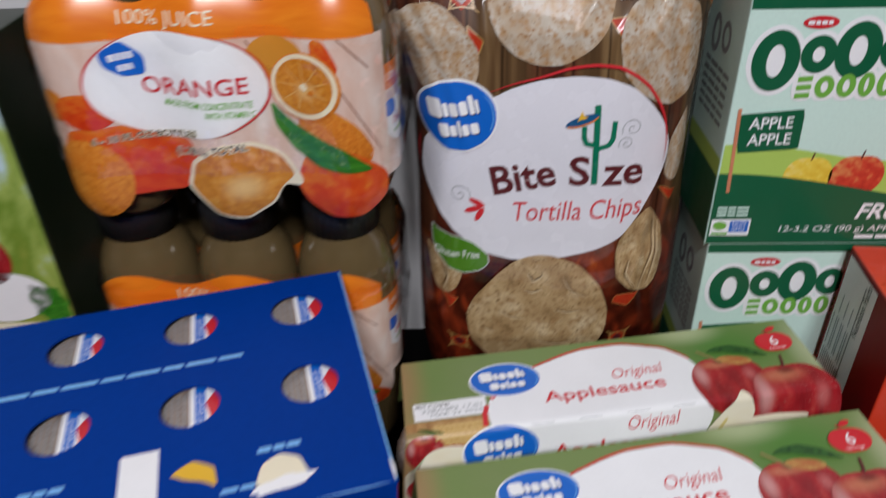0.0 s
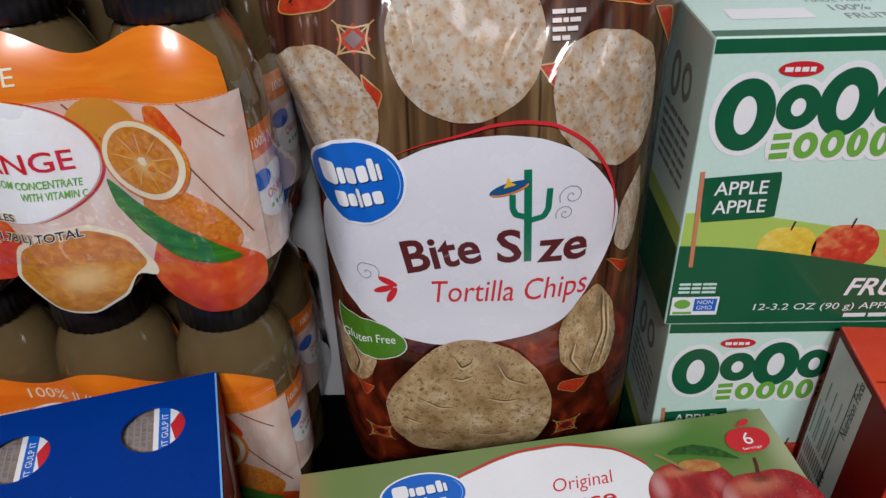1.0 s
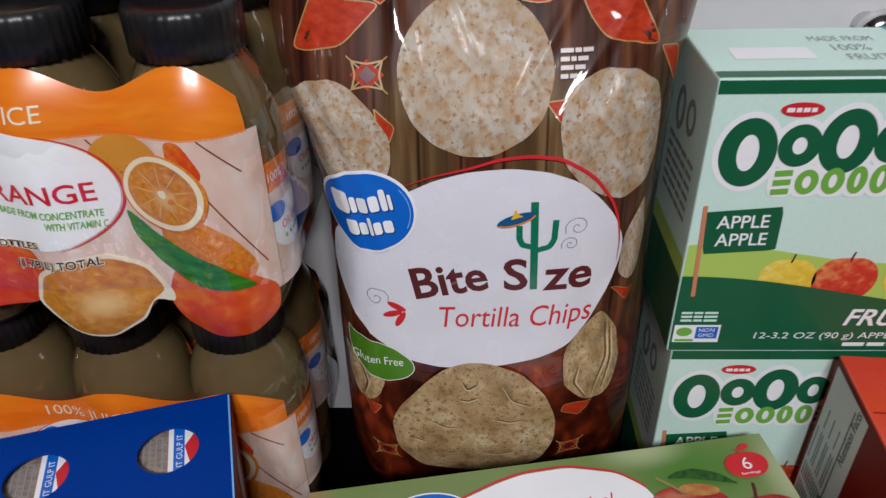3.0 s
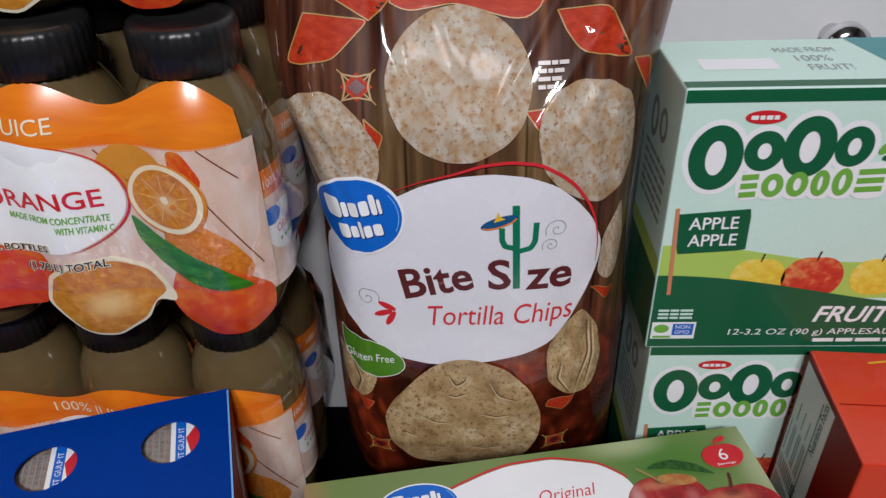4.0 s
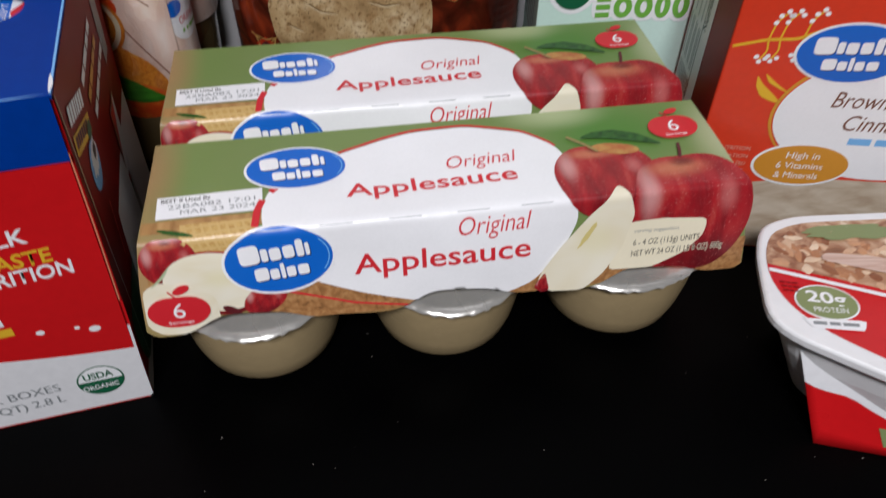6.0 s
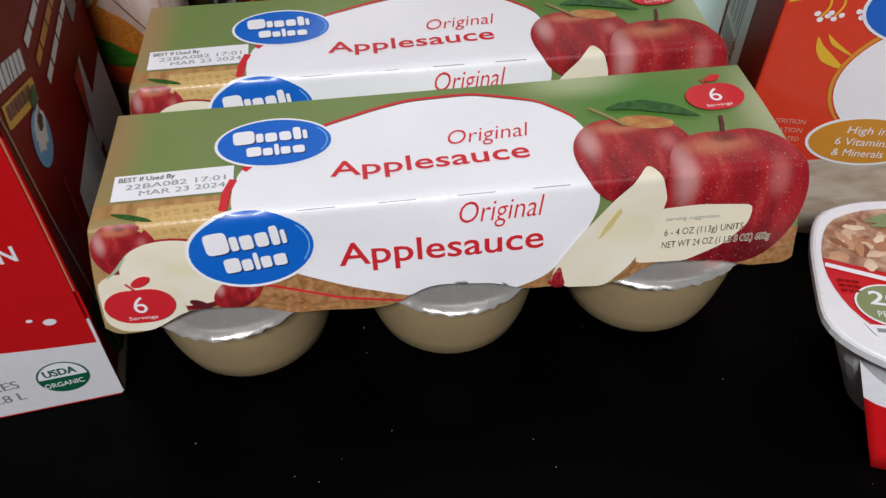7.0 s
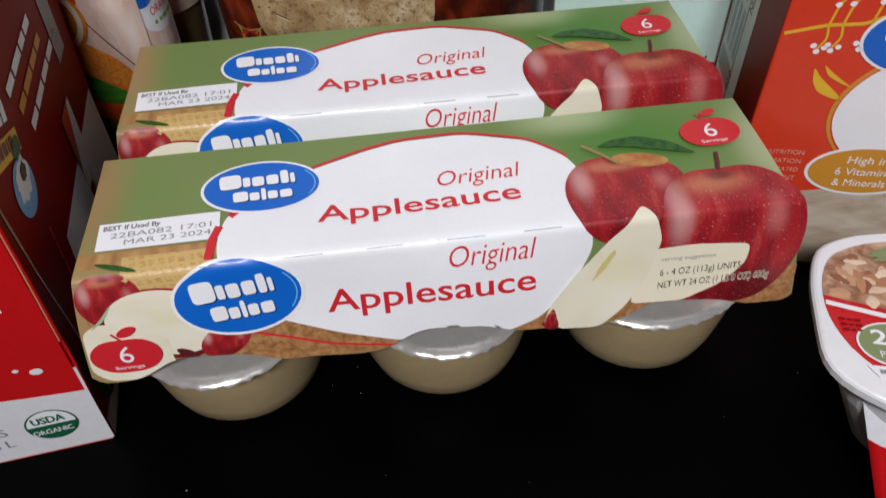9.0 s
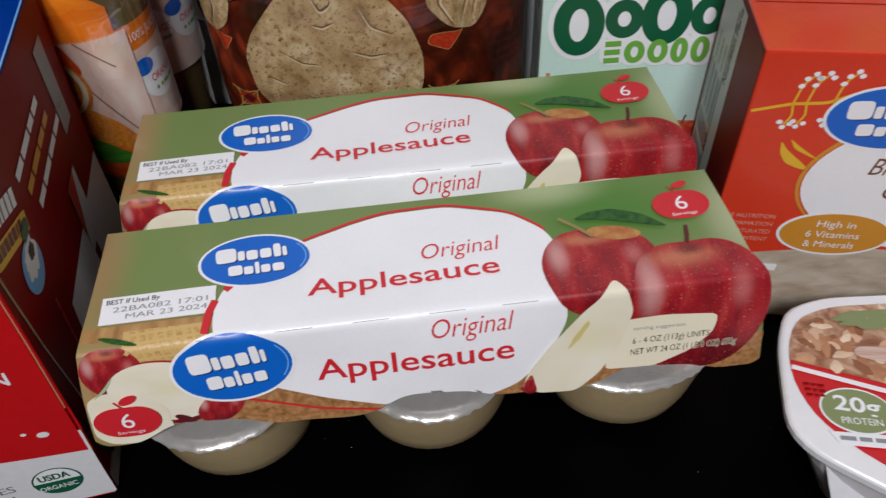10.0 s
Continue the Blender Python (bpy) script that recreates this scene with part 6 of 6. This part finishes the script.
def ready_meal(m):
    """A tray under a red card sleeve whose front is cut out in a curve."""
    meal = tagged(new("ready_meal"), "red sleeved ready meal in a pale plastic tray on the table", "ready meal")
    rim = rounded(MEAL_EDGE, 110, 2)
    mid = rim.mean(0)
    n, verts, faces = len(rim), [], []
    levels = ((0.0005, 0.70), (0.004, 0.74), (0.030, 0.88), (0.0425, 0.925), (0.0440, 0.985), (0.0452, 1.0), (0.0478, 1.002), (0.0486, 0.995), (0.0490, 0.985))
    for z, g in levels:
        for x, y in mid + (rim - mid) * g:
            verts.append((x, y, z))
    for j in range(len(levels) - 1):
        for k in range(n):
            k2 = (k + 1) % n
            faces.append((j * n + k, j * n + k2, (j + 1) * n + k2, (j + 1) * n + k))
    faces.append(tuple((len(levels) - 1) * n + k for k in range(n)))
    faces.append(tuple(range(n))[::-1])
    tray = part("tray", mesh_of("tray", verts, faces, TRAY), meal, "pale grey rounded plastic tray")
    t, e = plane((0, 0, 0.0490), (1, 0, 0), (0, 1, 0), (0, 0, 1)), 0.00015
    inner = rounded([(-0.054, 0.046), (-0.0690, 0.040), (-0.0755, 0.026), (-0.0775, 0.012), (-0.0740, -0.0025), (-0.0640, -0.0150), (-0.046, -0.0285), (0.0, -0.056), (0.056, -0.070), (0.082, -0.048), (0.080, 0.028), (0.030, 0.053)], 100, 2)
    lid = blot("lid_print", inner, t, e, RED_CARD, tray, rings=8, label="red printed card lid")
    line = lambda x: 0.0180 - 0.33 * (x + 0.0764)
    food = [p for p in inner if p[1] > line(p[0])]
    blot("food_print", food, t, 2 * e, FOOD, lid, rings=10, label="picture of pasta with sliced meat")
    stroke("white_line", [(x, line(x) - 0.0006) for x in np.linspace(-0.0764, 0.075, 12)], 0.0020, t, 4 * e, WHITE, lid)
    rng, pts, faces = random.Random(11), [], []
    for _ in range(420):
        cx, cy = rng.uniform(-0.074, 0.074), rng.uniform(-0.030, 0.052)
        if cy < line(cx) + 0.004 or min(math.hypot(cx - p[0], cy - p[1]) for p in inner) < 0.0045 or cy > 0.055 - 0.05 * abs(cx / 0.09) ** 3:
            continue
        r1, r2, turn, k0 = rng.uniform(0.0022, 0.0048), rng.uniform(0.0014, 0.0026), rng.uniform(0, 180), len(pts)
        pts += [(cx, cy)] + ellipse(cx, cy, r1, r2, turn, 12, 0.35)
        faces += [(k0, k0 + 1 + q, k0 + 1 + (q + 1) % 12) for q in range(12)]
    morsels = lay("pasta_print", pts, faces, [(0, 0)] * len(pts), t, 2.6 * e, MORSEL, lid, "pasta morsels in the picture")
    for k0 in range(0, len(pts), 13):
        morsels.data.vertices[k0].co.z += 0.0007
    blot("meat_print", rounded([(-0.054, 0.0225), (-0.052, 0.0270), (-0.030, 0.0250), (0.0, 0.0160), (0.018, 0.0080), (0.010, 0.0040), (-0.015, 0.0110), (-0.040, 0.0185)], 50, 1), t, 7 * e, MEAT, lid, rings=5)
    blot("meat_print", rounded([(-0.010, 0.0330), (0.020, 0.0250), (0.045, 0.0120), (0.040, 0.0060), (0.010, 0.0180), (-0.014, 0.0280)], 50, 1), t, 7.6 * e, MEAT, lid, rings=5)
    blot("herb_print", ellipse(-0.034, 0.0400, 0.0210, 0.0045, 4, 40, 0.35), t, 7 * e, SAGE, lid, rings=4)
    blot("dark_mark", ellipse(0.004, 0.0440, 0.0100, 0.0060, 0), t, 5 * e, BLACK_INK, lid, rings=3)
    blot("badge_rim", ellipse(-0.0595, -0.0005, 0.0122, 0.0092, -6), t, 4 * e, WHITE, lid, rings=3)
    blot("protein_badge", ellipse(-0.0595, -0.0005, 0.0115, 0.0085, -6), t, 5 * e, SAGE, lid, rings=3, label="sage green protein badge")
    words("20g", -0.0670, 0.0000, 0.0150, 0.0058, t, 6 * e, WHITE, lid, -8, 0, 0.02)
    words("PROTEIN", -0.0660, -0.0055, 0.0130, 0.0026, t, 6 * e, WHITE, lid, -4)
    blot("white_strip", resampled([(-0.0715, -0.0085), (-0.0480, -0.0100), (-0.0500, -0.0150), (-0.0690, -0.0135)], 20), t, 5 * e, WHITE, lid, rings=2)
    bars(-0.0685, -0.0118, (0.005, 0.004, 0.006), 0.0016, 0.001, t, 6 * e, GREY_INK, lid, -4)
    ring("mark_ring", -0.0280, -0.0190, 0.0110, 0.0100, 0.0038, t, 5 * e, WHITE, lid)
    bars(-0.0120, -0.0300, (0.010, 0.010, 0.011, 0.010, 0.011), 0.014, 0.003, t, 5 * e, WHITE, lid, -12, "logo_word")
    bars(-0.0360, -0.0360, (0.010, 0.008, 0.012, 0.010), 0.0040, 0.002, t, 5 * e, WHITE, lid, -14)
    for k in range(3):
        bars(-0.0745, 0.0100 - 0.0022 * k, (0.0022, 0.0014, 0.0024), 0.0009, 0.0005, t, 4.4 * e, DARK_RED, lid, -8)
    # front of the sleeve, flaring to the foot, with its curved cut-out
    tl, bl, br, tr = Vector((-0.0714, -0.0105, 0.0420)), Vector((-0.0580, -0.0320, 0.0)), Vector((0.0790, -0.0600, 0.0)), Vector((0.0700, -0.0740, 0.0420))
    top = lambda a: 1.0 - 0.62 * math.sin(math.pi * min(1.0, a * 0.95 + 0.0)) ** 0.8
    out = (br - bl).cross(tl - bl).normalized()
    f = lambda a, b, h: bl.lerp(br, a).lerp(tl.lerp(tr, a), b) + out * h
    front = patch("sleeve_front", 0, 0, 1, 1, f, 0.0, RED_CARD, meal, 40, 6, "red card sleeve front", top=top)
    sol = front.modifiers.new("card", "SOLIDIFY")
    sol.thickness, sol.offset = 0.0007, -1
    patch("white_edge", 0, 0, 1, 1, f, 0.0002, WHITE_CARD, front, 40, 3, top=top, bottom=lambda a: max(0.05, top(a) - 0.20 - 0.22 * max(0.0, 1 - a * 9)))
    blot("green_tab", resampled([(0.190, 0.10), (0.180, 0.30), (0.45, 0.30), (0.47, 0.10)], 24), f, 0.0003, SAGE, front, rings=2)
    bars(0.205, 0.16, (0.05, 0.04, 0.05), 0.08, 0.012, f, 0.0004, WHITE, front)
    meal.matrix_world = m
    return meal


ready_meal(pose(0.3800, 0.3300, 0))

# ---- the carton with a fruit picture at the far end ----
FIELD = printed("landscape_print", [(0.1, (0.30, 0.12, 0.06)), (0.26, (0.30, 0.34, 0.06)), (0.45, (0.16, 0.26, 0.03)), (0.60, (0.34, 0.44, 0.10)), (0.74, (0.50, 0.66, 0.70)), (1.0, (0.60, 0.76, 0.84))], (3, 3), 5, rough=0.35, across=(0, 1, 0.36))
# near black, so the carton's side stands in for the shadowed gap beside it
GAP_SHADE_GREEN = material("gap_shade_green_card", (0.012, 0.022, 0.008), 0.4, vary=0.08, grain=300, coat=0.15)


def snack_carton(m):
    box = tagged(new("snack_carton"), "green snack carton with a sky and orchard picture", "carton")
    w, d, h = 0.120, 0.060, 0.262
    body = part("body", carton_mesh("body", w, d, h, GAP_SHADE_GREEN, 0.0012), box, "printed card, its side coloured near black as gap shade")
    f, e = plane((0, 0, 0), (1, 0, 0), (0, 0, 1), (0, -1, 0)), 0.00015
    patch("landscape_print", 0.0010, 0.060, w - 0.0012, h - 0.002, f, e, FIELD, body, 6, 10)
    blot("bowl_print", ellipse(0.085, 0.125, 0.026, 0.016, 6), f, 2 * e, WHITE, body, rings=3)
    blot("apple_print", apple_shape(0.080, 0.150, 0.017, 0.018), f, 2 * e, APPLE, body)
    blot("leaf_print", ellipse(0.108, 0.120, 0.009, 0.014, 20, 30, 0.3), f, 2 * e, GREEN_LEAF, body, rings=3)
    patch("pale_band", 0.0012, 0.088, w - 0.0012, 0.108, f, 2 * e, CREAM, body, 4, 1)
    patch("green_band", 0.0012, 0.075, w - 0.0012, 0.088, f, 2 * e, GREEN_LIGHT, body, 4, 1)
    box.matrix_world = m
    return box


snack_carton(pose(-0.2500, 0.4520, 0, 0, 0, 3))

# ---- crumbs and dust on the table ----
CRUMB = material("pale_crumbs", (0.55, 0.52, 0.46), 0.8)


def crumbs():
    rng, verts, faces = random.Random(4), [], []
    for _ in range(50):
        x, y, r = rng.uniform(0.06, 0.34), rng.uniform(0.20, 0.36), rng.choice((0.00012, 0.00016, 0.0002, 0.0003))
        k = len(verts)
        verts += [(x - r, y - r * 0.6, 0.0002), (x + r, y - r * 0.4, 0.0002), (x + r * 0.2, y + r, 0.0002), (x, y, r * 1.2)]
        faces += [(k, k + 1, k + 3), (k + 1, k + 2, k + 3), (k + 2, k, k + 3)]
    ob = new("crumbs", mesh_of("crumbs", verts, faces, CRUMB))
    return tagged(ob, "tiny pale crumbs and dust on the black table", "crumbs", kind="stuff")


crumbs()
